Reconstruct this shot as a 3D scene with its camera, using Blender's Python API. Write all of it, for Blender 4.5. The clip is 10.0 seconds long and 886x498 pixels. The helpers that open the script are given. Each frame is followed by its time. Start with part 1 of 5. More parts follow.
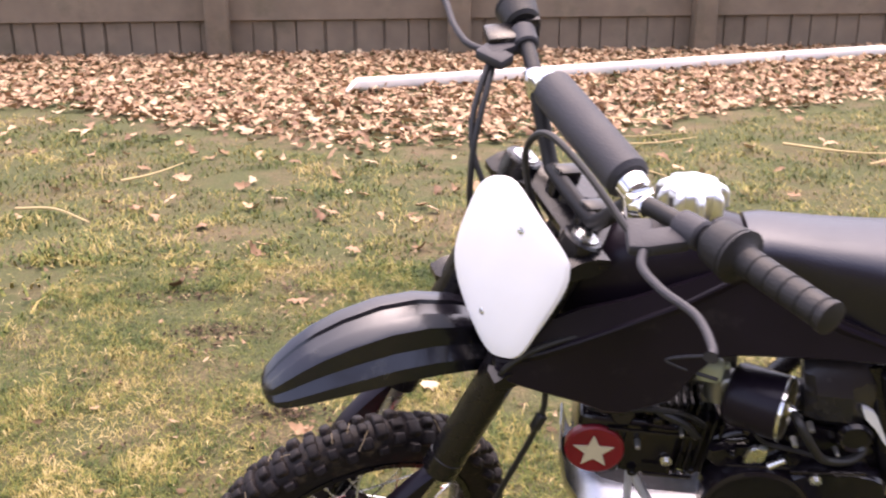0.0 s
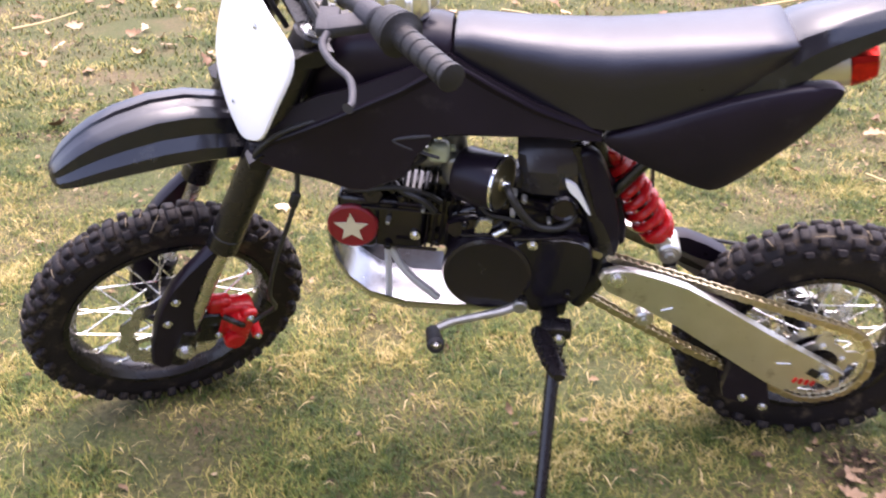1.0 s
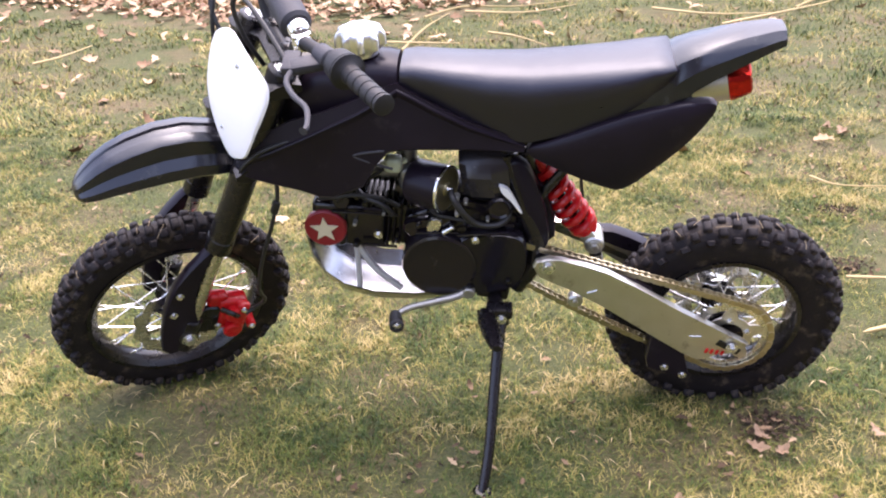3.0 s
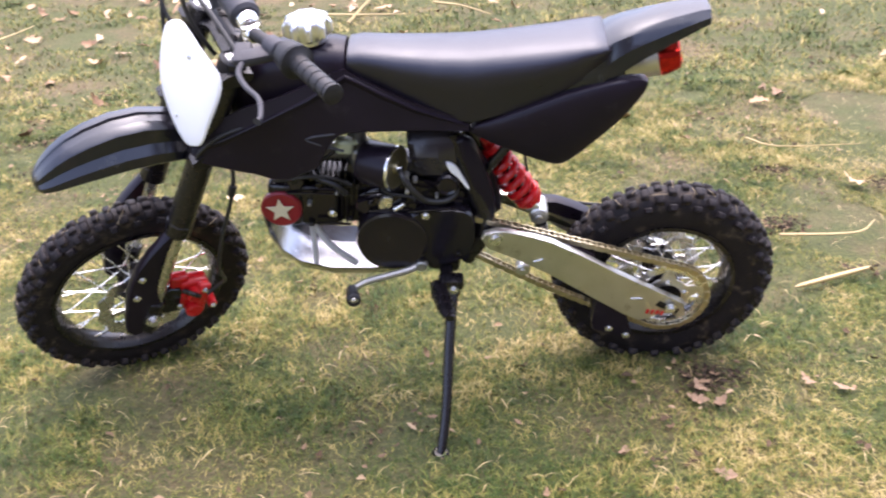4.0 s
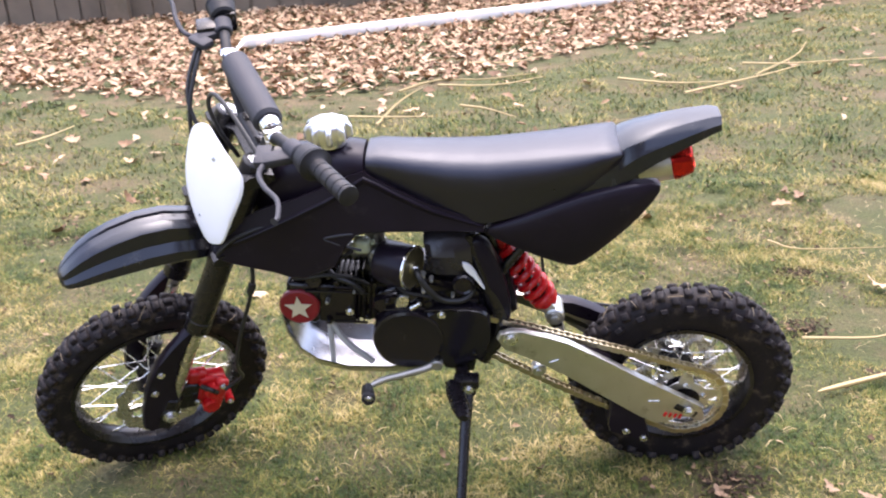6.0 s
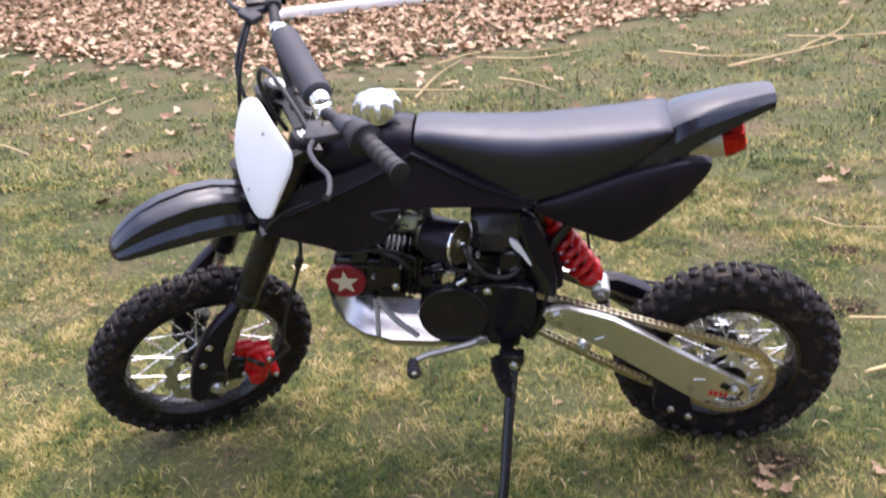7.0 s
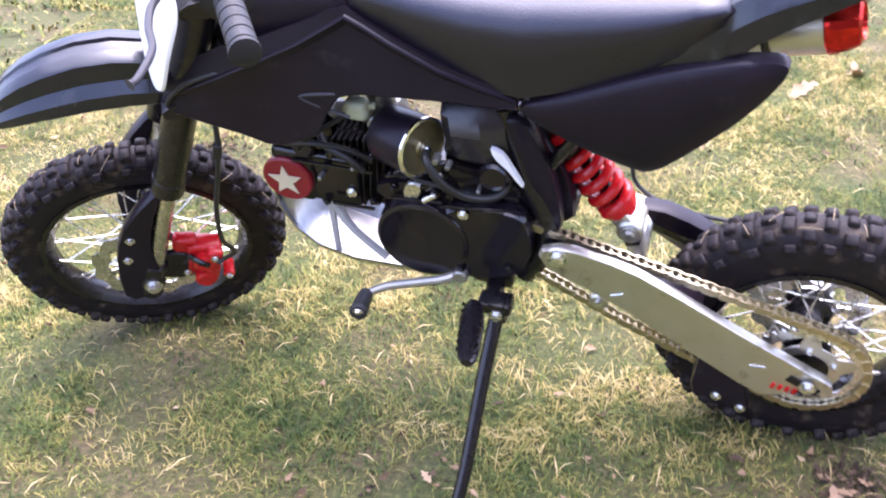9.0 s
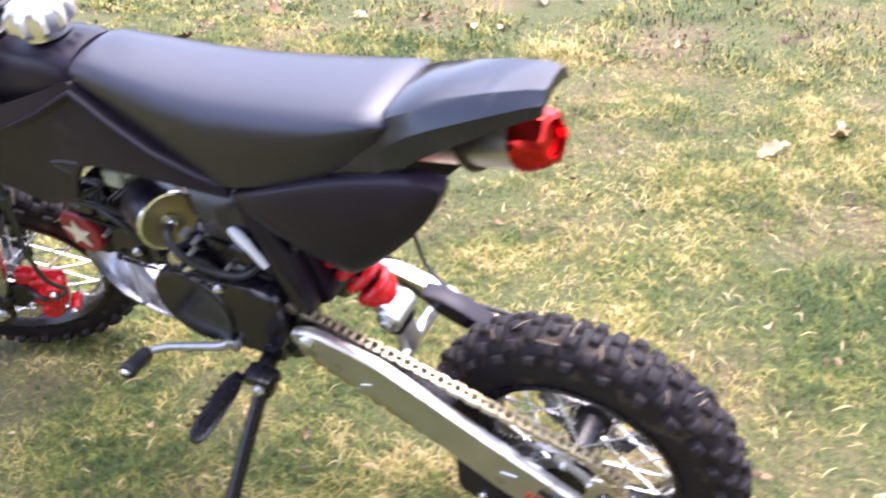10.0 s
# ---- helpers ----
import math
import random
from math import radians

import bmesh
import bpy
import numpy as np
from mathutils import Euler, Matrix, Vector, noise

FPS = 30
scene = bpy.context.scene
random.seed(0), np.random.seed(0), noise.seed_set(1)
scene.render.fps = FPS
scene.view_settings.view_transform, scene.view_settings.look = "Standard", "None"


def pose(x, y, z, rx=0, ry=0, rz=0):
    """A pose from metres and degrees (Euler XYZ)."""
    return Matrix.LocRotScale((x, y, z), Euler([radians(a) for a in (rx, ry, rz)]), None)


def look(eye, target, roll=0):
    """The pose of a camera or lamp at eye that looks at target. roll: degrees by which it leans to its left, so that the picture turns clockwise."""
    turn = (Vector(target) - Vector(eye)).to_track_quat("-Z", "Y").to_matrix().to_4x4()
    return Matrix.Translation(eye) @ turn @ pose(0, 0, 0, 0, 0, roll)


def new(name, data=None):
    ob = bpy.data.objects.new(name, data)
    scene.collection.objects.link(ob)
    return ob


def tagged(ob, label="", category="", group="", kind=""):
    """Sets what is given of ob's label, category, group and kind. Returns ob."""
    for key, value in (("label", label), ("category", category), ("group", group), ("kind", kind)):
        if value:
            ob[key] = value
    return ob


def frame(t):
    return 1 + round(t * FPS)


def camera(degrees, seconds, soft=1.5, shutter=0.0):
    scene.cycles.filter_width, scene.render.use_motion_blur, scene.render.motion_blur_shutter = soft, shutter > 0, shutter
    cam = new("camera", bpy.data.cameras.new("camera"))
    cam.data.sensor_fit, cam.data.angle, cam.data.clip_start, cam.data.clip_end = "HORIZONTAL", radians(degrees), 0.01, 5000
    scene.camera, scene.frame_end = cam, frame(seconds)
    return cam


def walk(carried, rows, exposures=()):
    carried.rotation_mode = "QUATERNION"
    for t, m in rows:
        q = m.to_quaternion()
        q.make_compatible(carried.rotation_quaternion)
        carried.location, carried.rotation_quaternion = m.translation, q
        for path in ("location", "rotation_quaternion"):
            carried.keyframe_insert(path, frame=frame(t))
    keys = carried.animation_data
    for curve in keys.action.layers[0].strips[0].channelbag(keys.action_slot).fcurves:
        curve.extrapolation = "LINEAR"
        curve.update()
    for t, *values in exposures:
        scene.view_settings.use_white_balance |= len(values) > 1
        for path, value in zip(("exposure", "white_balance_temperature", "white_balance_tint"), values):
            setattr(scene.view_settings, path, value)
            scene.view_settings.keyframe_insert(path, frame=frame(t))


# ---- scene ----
cam = camera(50.0, 10.0, soft=2.0, shutter=0.35)
PATH = [
    (0, (0.0930, 0.0031, 1.2165), (-0.0273, 1.8873, 0.5748), -0.30),
    (0.2, (0.1228, -0.0417, 1.2326), (0.0445, 1.8384, 0.5703), -1.68),
    (0.5, (0.2060, -0.1140, 1.2310), (0.2340, 1.7440, 0.4910), -1.70),
    (0.7, (0.2834, -0.1556, 1.2206), (0.3167, 1.6597, 0.3794), -0.50),
    (1, (0.4060, -0.2250, 1.1860), (0.3870, 1.5600, 0.2830), 0.00),
    (1.2, (0.4253, -0.2973, 1.1951), (0.4382, 1.5001, 0.3155), 0.42),
    (1.5, (0.4730, -0.3330, 1.1870), (0.4540, 1.4710, 0.3250), 1.90),
    (1.7, (0.5053, -0.3624, 1.2031), (0.4596, 1.4338, 0.3248), 1.74),
    (2, (0.5940, -0.3750, 1.2130), (0.4340, 1.4440, 0.3970), -0.10),
    (2.5, (0.5980, -0.4460, 1.2700), (0.4450, 1.3550, 0.4150), -1.20),
    (2.7, (0.5280, -0.4800, 1.2740), (0.4550, 1.3230, 0.4130), -1.20),
    (3.8, (0.5240, -0.5850, 1.3450), (0.4920, 1.1870, 0.4180), -2.90),
    (4, (0.5340, -0.5940, 1.3470), (0.5730, 1.1710, 0.4070), -2.70),
    (4.5, (0.5530, -0.6070, 1.3390), (0.6480, 1.1670, 0.4210), -2.60),
    (5, (0.5640, -0.6060, 1.3280), (0.6070, 1.1840, 0.4360), -3.00),
    (5.5, (0.5600, -0.6200, 1.3150), (0.5960, 1.2260, 0.5470), -3.10),
    (5.7, (0.5530, -0.6190, 1.3310), (0.5850, 1.2340, 0.5790), -2.90),
    (6.8, (0.6050, -0.5840, 1.3770), (0.4360, 1.2590, 0.6190), -3.40),
    (7, (0.5330, -0.6070, 1.3640), (0.4500, 1.2240, 0.5630), -3.10),
    (7.5, (0.6080, -0.5580, 1.3320), (0.5320, 1.2230, 0.4260), -3.60),
    (8, (0.8180, -0.4160, 1.3110), (0.5180, 1.3110, 0.3480), -4.40),
    (8.5, (0.8650, -0.2390, 1.2600), (0.4240, 1.4220, 0.2380), -5.80),
    (9, (0.8540, -0.0100, 1.2230), (0.3880, 1.6020, 0.1340), -3.70),
    (9.5, (1.0530, 0.1400, 1.2200), (0.4050, 1.6880, 0.1320), -3.70),
    (10, (1.3660, 0.2800, 1.2920), (0.6360, 1.7870, 0.1970), -4.00),
]
# stops, kelvin and tint as the clip's own camera drifts
EXPOSURES = [(0, 2.02, 7120, 28), (0.5, 1.72, 7120, 28), (1.0, 2.41, 6570, 27), (2.5, 2.25, 6470, 25), (4.5, 2.27, 6320, 22), (5.5, 2.27, 6320, 21), (7.0, 1.85, 6270, 22), (7.5, 2.08, 6220, 23), (8.0, 2.22, 6070, 24), (9.0, 2.81, 5870, 29), (9.5, 2.97, 5670, 31), (10, 2.77, 6120, 24)]
walk(cam, [(t, look(eye, target, roll)) for t, eye, target, roll in PATH], exposures=EXPOSURES)

# ---- world and light: a bright overcast day ----
world = bpy.data.worlds.new("overcast_sky")
scene.world = world
world.use_nodes = True
wn, wl = world.node_tree.nodes, world.node_tree.links
sky = wn.new("ShaderNodeTexSky")
sky.sky_type = "NISHITA"
sky.sun_disc = False
sky.sun_elevation, sky.sun_rotation = radians(74), radians(15)
sky.dust_density = 4.0
hsv = wn.new("ShaderNodeHueSaturation")
hsv.inputs["Saturation"].default_value = 0.8
wl.new(sky.outputs[0], hsv.inputs["Color"])
wl.new(hsv.outputs[0], wn["Background"].inputs["Color"])
wn["Background"].inputs["Strength"].default_value = 0.14

sun_data = bpy.data.lights.new("sun", "SUN")
sun_data.energy, sun_data.angle, sun_data.color = 0.7, radians(100), (1.0, 0.95, 0.88)
sun = new("sun", sun_data)
sun.matrix_world = look((0, 0, 0), (-0.08, -0.26, -0.96))


# ---- materials ----
def material(name, color, rough=0.5, metal=0.0, vary=0.12, scale=30.0, bump=0.1, bump_scale=200.0, dirt=None, dirt_amount=0.0, dirt_scale=9.0, coat=0.0, spec=0.5, sky_tint=None):
    """Principled surface with tone variation at two scales, fine relief and optional dirt."""
    mat = bpy.data.materials.new(name)
    mat.use_nodes = True
    n, l = mat.node_tree.nodes, mat.node_tree.links
    bsdf = n["Principled BSDF"]
    co = n.new("ShaderNodeTexCoord")
    big = n.new("ShaderNodeTexNoise")
    big.inputs["Scale"].default_value, big.inputs["Detail"].default_value = scale, 6
    l.new(co.outputs["Object"], big.inputs["Vector"])
    ramp = n.new("ShaderNodeMix")
    ramp.data_type = "RGBA"
    ramp.inputs[6].default_value = (*[c * (1 - vary) for c in color], 1)
    ramp.inputs[7].default_value = (*[min(1, c * (1 + vary)) for c in color], 1)
    l.new(big.outputs["Fac"], ramp.inputs[0])
    out = ramp.outputs[2]
    if dirt:
        dn = n.new("ShaderNodeTexNoise")
        dn.inputs["Scale"].default_value, dn.inputs["Detail"].default_value, dn.inputs["Roughness"].default_value = dirt_scale, 8, 0.7
        l.new(co.outputs["Object"], dn.inputs["Vector"])
        cut = n.new("ShaderNodeMapRange")
        cut.inputs["From Min"].default_value, cut.inputs["From Max"].default_value = 0.62 - 0.25 * dirt_amount, 0.78 - 0.2 * dirt_amount
        l.new(dn.outputs["Fac"], cut.inputs["Value"])
        dm = n.new("ShaderNodeMix")
        dm.data_type = "RGBA"
        dm.inputs[7].default_value = (*dirt, 1)
        l.new(out, dm.inputs[6])
        l.new(cut.outputs[0], dm.inputs[0])
        out = dm.outputs[2]
    l.new(out, bsdf.inputs["Base Color"])
    rr = n.new("ShaderNodeMapRange")
    rr.inputs["To Min"].default_value, rr.inputs["To Max"].default_value = max(0.03, rough - 0.08), min(1, rough + 0.12)
    l.new(big.outputs["Fac"], rr.inputs["Value"])
    l.new(rr.outputs[0], bsdf.inputs["Roughness"])
    bsdf.inputs["Metallic"].default_value = metal
    bsdf.inputs["Coat Weight"].default_value = coat
    bsdf.inputs["Specular IOR Level"].default_value = spec
    # cool specular colour, standing in for the blue of reflected sky
    if sky_tint:
        bsdf.inputs["Specular Tint"].default_value = (*sky_tint, 1)
    if bump:
        fine = n.new("ShaderNodeTexNoise")
        fine.inputs["Scale"].default_value, fine.inputs["Detail"].default_value = bump_scale, 4
        l.new(co.outputs["Object"], fine.inputs["Vector"])
        bp = n.new("ShaderNodeBump")
        bp.inputs["Strength"].default_value, bp.inputs["Distance"].default_value = bump, 0.002
        l.new(fine.outputs["Fac"], bp.inputs["Height"])
        l.new(bp.outputs[0], bsdf.inputs["Normal"])
    return mat


MUD = (0.10, 0.075, 0.05)
PLASTIC = material("black_plastic", (0.0115, 0.0078, 0.0128), 0.3, vary=0.3, scale=14, bump=0.12, bump_scale=60, dirt=(0.028, 0.024, 0.027), dirt_amount=0.08, dirt_scale=20, spec=0.22, sky_tint=(0.85, 0.9, 1.0))
FENDER_PLASTIC = material("fender_plastic", (0.008, 0.0072, 0.0105), 0.17, vary=0.35, scale=10, bump=0.3, bump_scale=25, dirt=(0.03, 0.03, 0.03), dirt_amount=0.2, dirt_scale=22, spec=0.66, sky_tint=(0.86, 0.92, 1.0))
VINYL = material("seat_vinyl", (0.0105, 0.008, 0.0138), 0.3, vary=0.2, scale=20, bump=0.25, bump_scale=500, spec=0.7, sky_tint=(0.84, 0.9, 1.0))
RUBBER = material("tyre_rubber", (0.0105, 0.0078, 0.0092), 0.6, vary=0.35, scale=40, bump=0.5, bump_scale=150, dirt=MUD, dirt_amount=0.3, dirt_scale=24, spec=0.26)
GRIP = material("grip_rubber", (0.0065, 0.006, 0.008), 0.55, vary=0.2, scale=40, bump=0.3, bump_scale=300)
FOAM = material("bar_pad_cover", (0.032, 0.032, 0.04), 0.6, vary=0.2, scale=25, bump=0.4, bump_scale=400)
CABLE = material("cable_sheath", (0.012, 0.012, 0.013), 0.45, vary=0.2, bump=0.1)
BLACK_METAL = material("black_enamel", (0.006, 0.005, 0.0064), 0.25, vary=0.3, scale=25, bump=0.2, bump_scale=90, dirt=(0.03, 0.025, 0.02), dirt_amount=0.1)
CASE = material("black_engine_casting", (0.0075, 0.0056, 0.0085), 0.13, vary=0.35, scale=30, bump=0.2, bump_scale=160, dirt=(0.03, 0.026, 0.022), dirt_amount=0.08, dirt_scale=25)
ALLOY = material("brushed_aluminium", (0.66, 0.65, 0.61), 0.38, 1.0, vary=0.12, scale=25, bump=0.15, bump_scale=260, dirt=(0.22, 0.19, 0.15), dirt_amount=0.22, dirt_scale=22)
POLISHED = material("polished_aluminium", (0.36, 0.37, 0.4), 0.22, 1.0, vary=0.2, scale=18, bump=0.15, bump_scale=60, dirt=(0.35, 0.32, 0.28), dirt_amount=0.12, dirt_scale=14)
STEEL = material("zinc_plated_steel", (0.78, 0.78, 0.77), 0.25, 1.0, vary=0.2, scale=60, bump=0.1)
CAP_CHROME = material("satin_chrome", (0.93, 0.93, 0.93), 0.3, 1.0, vary=0.06, scale=30, bump=0.06)
CHROME = material("polished_chrome", (0.85, 0.85, 0.86), 0.08, 1.0, vary=0.04, scale=30, bump=0.03)
STANCHION = material("fork_stanchion", (0.62, 0.61, 0.6), 0.25, 1.0, vary=0.1, scale=40, bump=0.05)
RED = material("red_enamel", (0.5, 0.008, 0.01), 0.25, vary=0.2, scale=30, bump=0.1, bump_scale=80, dirt=(0.12, 0.03, 0.02), dirt_amount=0.12)
RED_ANODISED = material("red_anodised", (0.55, 0.028, 0.02), 0.15, 0.95, vary=0.15, scale=30, bump=0.05)
STAR_RED = material("star_cover_red", (0.22, 0.007, 0.016), 0.32, vary=0.15, scale=40, bump=0.1)
CREAM = material("cream_star", (0.62, 0.55, 0.38), 0.45, vary=0.12, scale=60, bump=0.1)
GOLD = material("gold_chain", (0.6, 0.53, 0.37), 0.36, 1.0, vary=0.3, scale=120, bump=0.2, dirt=(0.2, 0.15, 0.09), dirt_amount=0.2, dirt_scale=60)
WHITE = material("white_plastic", (0.9, 0.9, 0.9), 0.35, vary=0.03, scale=20, bump=0.03)
CARB = material("cast_zinc", (0.38, 0.38, 0.36), 0.45, 0.9, vary=0.25, scale=60, bump=0.2)
CAP_METAL = material("dull_brass_cap", (0.27, 0.24, 0.14), 0.35, 0.9, vary=0.25, scale=50, bump=0.15)
BOWL = material("fuel_filter_plastic", (0.42, 0.47, 0.34), 0.35, vary=0.15, scale=50, bump=0.05)


GREY_PAINT = material("grey_paint", (0.42, 0.42, 0.42), 0.4, vary=0.15, scale=40, bump=0.1)
# glossy black plastic, its base greyed to stand in for reflections
DARK_GREY = material("reflection_grey_plastic", (0.02, 0.018, 0.023), 0.22, vary=0.35, scale=30, bump=0.2, bump_scale=90, spec=0.6)


# ---- mesh helpers ----
def part(name, bm, mat, parent=None, label="", m=None, angle=35):
    """Link a bmesh as one mesh object under a thing or a part."""
    me = bpy.data.meshes.new(name)
    bmesh.ops.recalc_face_normals(bm, faces=bm.faces)
    for f in bm.faces:
        f.smooth = True
    bm.to_mesh(me)
    bm.free()
    me.set_sharp_from_angle(angle=radians(angle))
    for mm in (mat if isinstance(mat, (list, tuple)) else [mat]):
        me.materials.append(mm)
    ob = new(name, me)
    ob.parent = parent
    if m is not None:
        ob.matrix_basis = m
    if label:
        ob["label"] = label
    return ob


def share(name, ob, parent, m):
    """Another object on the same mesh."""
    o = new(name, ob.data)
    o.parent = parent
    o.matrix_basis = m
    return o


def frame_along(a, b):
    """A matrix at a whose z axis points to b."""
    a, b = Vector(a), Vector(b)
    return Matrix.Translation(a) @ (b - a).to_track_quat("Z", "Y").to_matrix().to_4x4()


def box(bm, c, size, rot=(0, 0, 0), bevel=0.0, seg=2, taper=1.0):
    ret = bmesh.ops.create_cube(bm, size=1.0)
    vs = ret["verts"]
    m = pose(*c, *rot)
    for v in vs:
        k = taper if v.co.z > 0 else 1.0
        v.co = m @ Vector((v.co.x * size[0] * k, v.co.y * size[1] * k, v.co.z * size[2]))
    if bevel:
        es = list({e for v in vs for e in v.link_edges})
        bmesh.ops.bevel(bm, geom=es, offset=bevel, segments=seg, profile=0.5, affect="EDGES", clamp_overlap=True)
    return bm


def rod(bm, a, b, r0, r1=None, seg=16, rim=0.0):
    """A capped cylinder or cone from a to b with softened rims."""
    r1 = r0 if r1 is None else r1
    m = frame_along(a, b)
    h = (Vector(b) - Vector(a)).length
    e = min(rim, h * 0.4, r0 * 0.6, r1 * 0.6) if rim else 0
    prof = [(0, 0), (r0 - e, 0), (r0, e), (r1, h - e), (r1 - e, h), (0, h)] if e else [(0, 0), (r0, 0), (r1, h), (0, h)]
    return turned(bm, prof, m, seg)


def turned(bm, prof, m, seg=24):
    """A profile of (radius, height) turned about the z axis of m."""
    rings = []
    for r, h in prof:
        if r < 1e-6:
            rings.append([bm.verts.new(m @ Vector((0, 0, h)))])
        else:
            rings.append([bm.verts.new(m @ Vector((r * math.cos(2 * math.pi * k / seg), r * math.sin(2 * math.pi * k / seg), h))) for k in range(seg)])
    for a, b in zip(rings, rings[1:]):
        for k in range(seg):
            k2 = (k + 1) % seg
            if len(a) == 1 and len(b) == 1:
                continue
            if len(a) == 1:
                bm.faces.new((a[0], b[k], b[k2]))
            elif len(b) == 1:
                bm.faces.new((a[k], b[0], a[k2]))
            else:
                bm.faces.new((a[k], b[k], b[k2], a[k2]))
    return bm


def smooth_line(pts, n=6):
    """Catmull-Rom through the points."""
    p = [Vector(q) for q in pts]
    p = [2 * p[0] - p[1]] + p + [2 * p[-1] - p[-2]]
    out = []
    for i in range(1, len(p) - 2):
        for k in range(n):
            t = k / n
            out.append(0.5 * (2 * p[i] + (p[i + 1] - p[i - 1]) * t + (2 * p[i - 1] - 5 * p[i] + 4 * p[i + 1] - p[i + 2]) * t * t + (3 * p[i] - p[i - 1] - 3 * p[i + 1] + p[i + 2]) * t ** 3))
    return out + [p[-2]]


def smooth_ring(pts, n=3):
    """A closed smooth outline through 2D points."""
    p = [Vector(q) for q in pts]
    c, out = len(p), []
    for i in range(c):
        a, b, d, e = p[i - 1], p[i], p[(i + 1) % c], p[(i + 2) % c]
        for k in range(n):
            t = k / n
            out.append(0.5 * (2 * b + (d - a) * t + (2 * a - 5 * b + 4 * d - e) * t * t + (3 * b - a - 3 * d + e) * t ** 3))
    return out


def tube(bm, pts, r, seg=10, n=6, caps=True):
    """A round tube along a smooth line; r may be a function of 0..1."""
    line = smooth_line(pts, n) if n > 1 else [Vector(q) for q in pts]
    rings, up = [], None
    for i, p in enumerate(line):
        d = (line[min(i + 1, len(line) - 1)] - line[max(i - 1, 0)]).normalized()
        if up is None:
            up = d.orthogonal().normalized()
        up = (up - d * up.dot(d)).normalized()
        side = d.cross(up)
        rr = r(i / (len(line) - 1)) if callable(r) else r
        rings.append([bm.verts.new(p + rr * (math.cos(2 * math.pi * k / seg) * up + math.sin(2 * math.pi * k / seg) * side)) for k in range(seg)])
    for a, b in zip(rings, rings[1:]):
        for k in range(seg):
            bm.faces.new((a[k], a[(k + 1) % seg], b[(k + 1) % seg], b[k]))
    if caps:
        bm.faces.new(rings[0][::-1])
        bm.faces.new(rings[-1])
    return bm


def loft(bm, rings, caps=True, closed=True):
    """Skin rings of equal count."""
    vs = [[bm.verts.new(p) for p in ring] for ring in rings]
    for a, b in zip(vs, vs[1:]):
        c = len(a)
        for k in range(c if closed else c - 1):
            bm.faces.new((a[k], a[(k + 1) % c], b[(k + 1) % c], b[k]))
    if caps:
        bm.faces.new(vs[0][::-1])
        bm.faces.new(vs[-1])
    return bm


def plate(bm, outline, y0, y1, soft=0.003, n=1):
    """An upright plate: an outline in x, z between two depths y, with softened rims."""
    ring = smooth_ring(outline, n) if n > 1 else [Vector(q) for q in outline]
    c = sum(ring, Vector((0, 0))) / len(ring)
    size = max((q - c).length for q in ring)
    k = 1 - soft / size
    s = soft if y1 > y0 else -soft
    rows = [(k, y0), (1, y0 + s), (1, y1 - s), (k, y1)]
    return loft(bm, [[Vector((c.x + (q.x - c.x) * f, y, c.y + (q.y - c.y) * f)) for q in ring] for f, y in rows])


def pillow(bm, outline, y_edge, bulge, thick, n=3, shape=None):
    """A domed panel: its rim lies at y_edge (plus shape(x, z)), its middle stands out by bulge towards -y on the near side."""
    ring = smooth_ring(outline, n) if n > 1 else [Vector(q) for q in outline]
    c = sum(ring, Vector((0, 0))) / len(ring)
    s = 1 if y_edge > 0 else -1
    rows = [(0.0, -thick * 0.5), (0.9, -thick), (0.985, -thick), (1.0, -thick * 0.5), (0.985, 0.0), (0.93, 0.25 * bulge), (0.75, 0.65 * bulge), (0.45, 0.92 * bulge), (0.0, bulge)]
    rings = []
    for f, d in rows:
        row = []
        for q in ring:
            x, z = c.x + (q.x - c.x) * max(f, 0.02), c.y + (q.y - c.y) * max(f, 0.02)
            off = shape(x, z) if shape else 0.0
            row.append(Vector((x, s * (abs(y_edge) + d + off), z)))
        rings.append(row)
    return loft(bm, rings)


def bolt(bm, p, d, r=0.007, h=0.006):
    """A hexagon head with its washer."""
    m = frame_along(p, Vector(p) + Vector(d))
    turned(bm, [(0, 0), (r * 1.5, 0), (r * 1.5, h * 0.25), (0, h * 0.25)], m, 16)
    turned(bm, [(0, h * 0.2), (r, h * 0.2), (r, h * 0.85), (r * 0.8, h), (0, h)], m, 6)
    return bm


# ---- ground: one sheet to the horizon ----
def ground_height(x, y):
    near = math.exp(-((x - 0.4) ** 2 + (y - 2.0) ** 2) / 80.0)
    return near * (0.012 * noise.noise((x * 1.3, y * 1.3, 0.0)) + 0.006 * noise.noise((x * 5.0, y * 5.0, 3.0))) * min(1, max(0.25, abs(y - 1.4)))


def spread(lo, hi, step, far):
    core = list(np.arange(lo, hi + step / 2, step))
    out = [far ** k for k in range(1, 12)]
    return [lo - q * 0.5 for q in reversed(out)] + core + [hi + q * 0.5 for q in out]


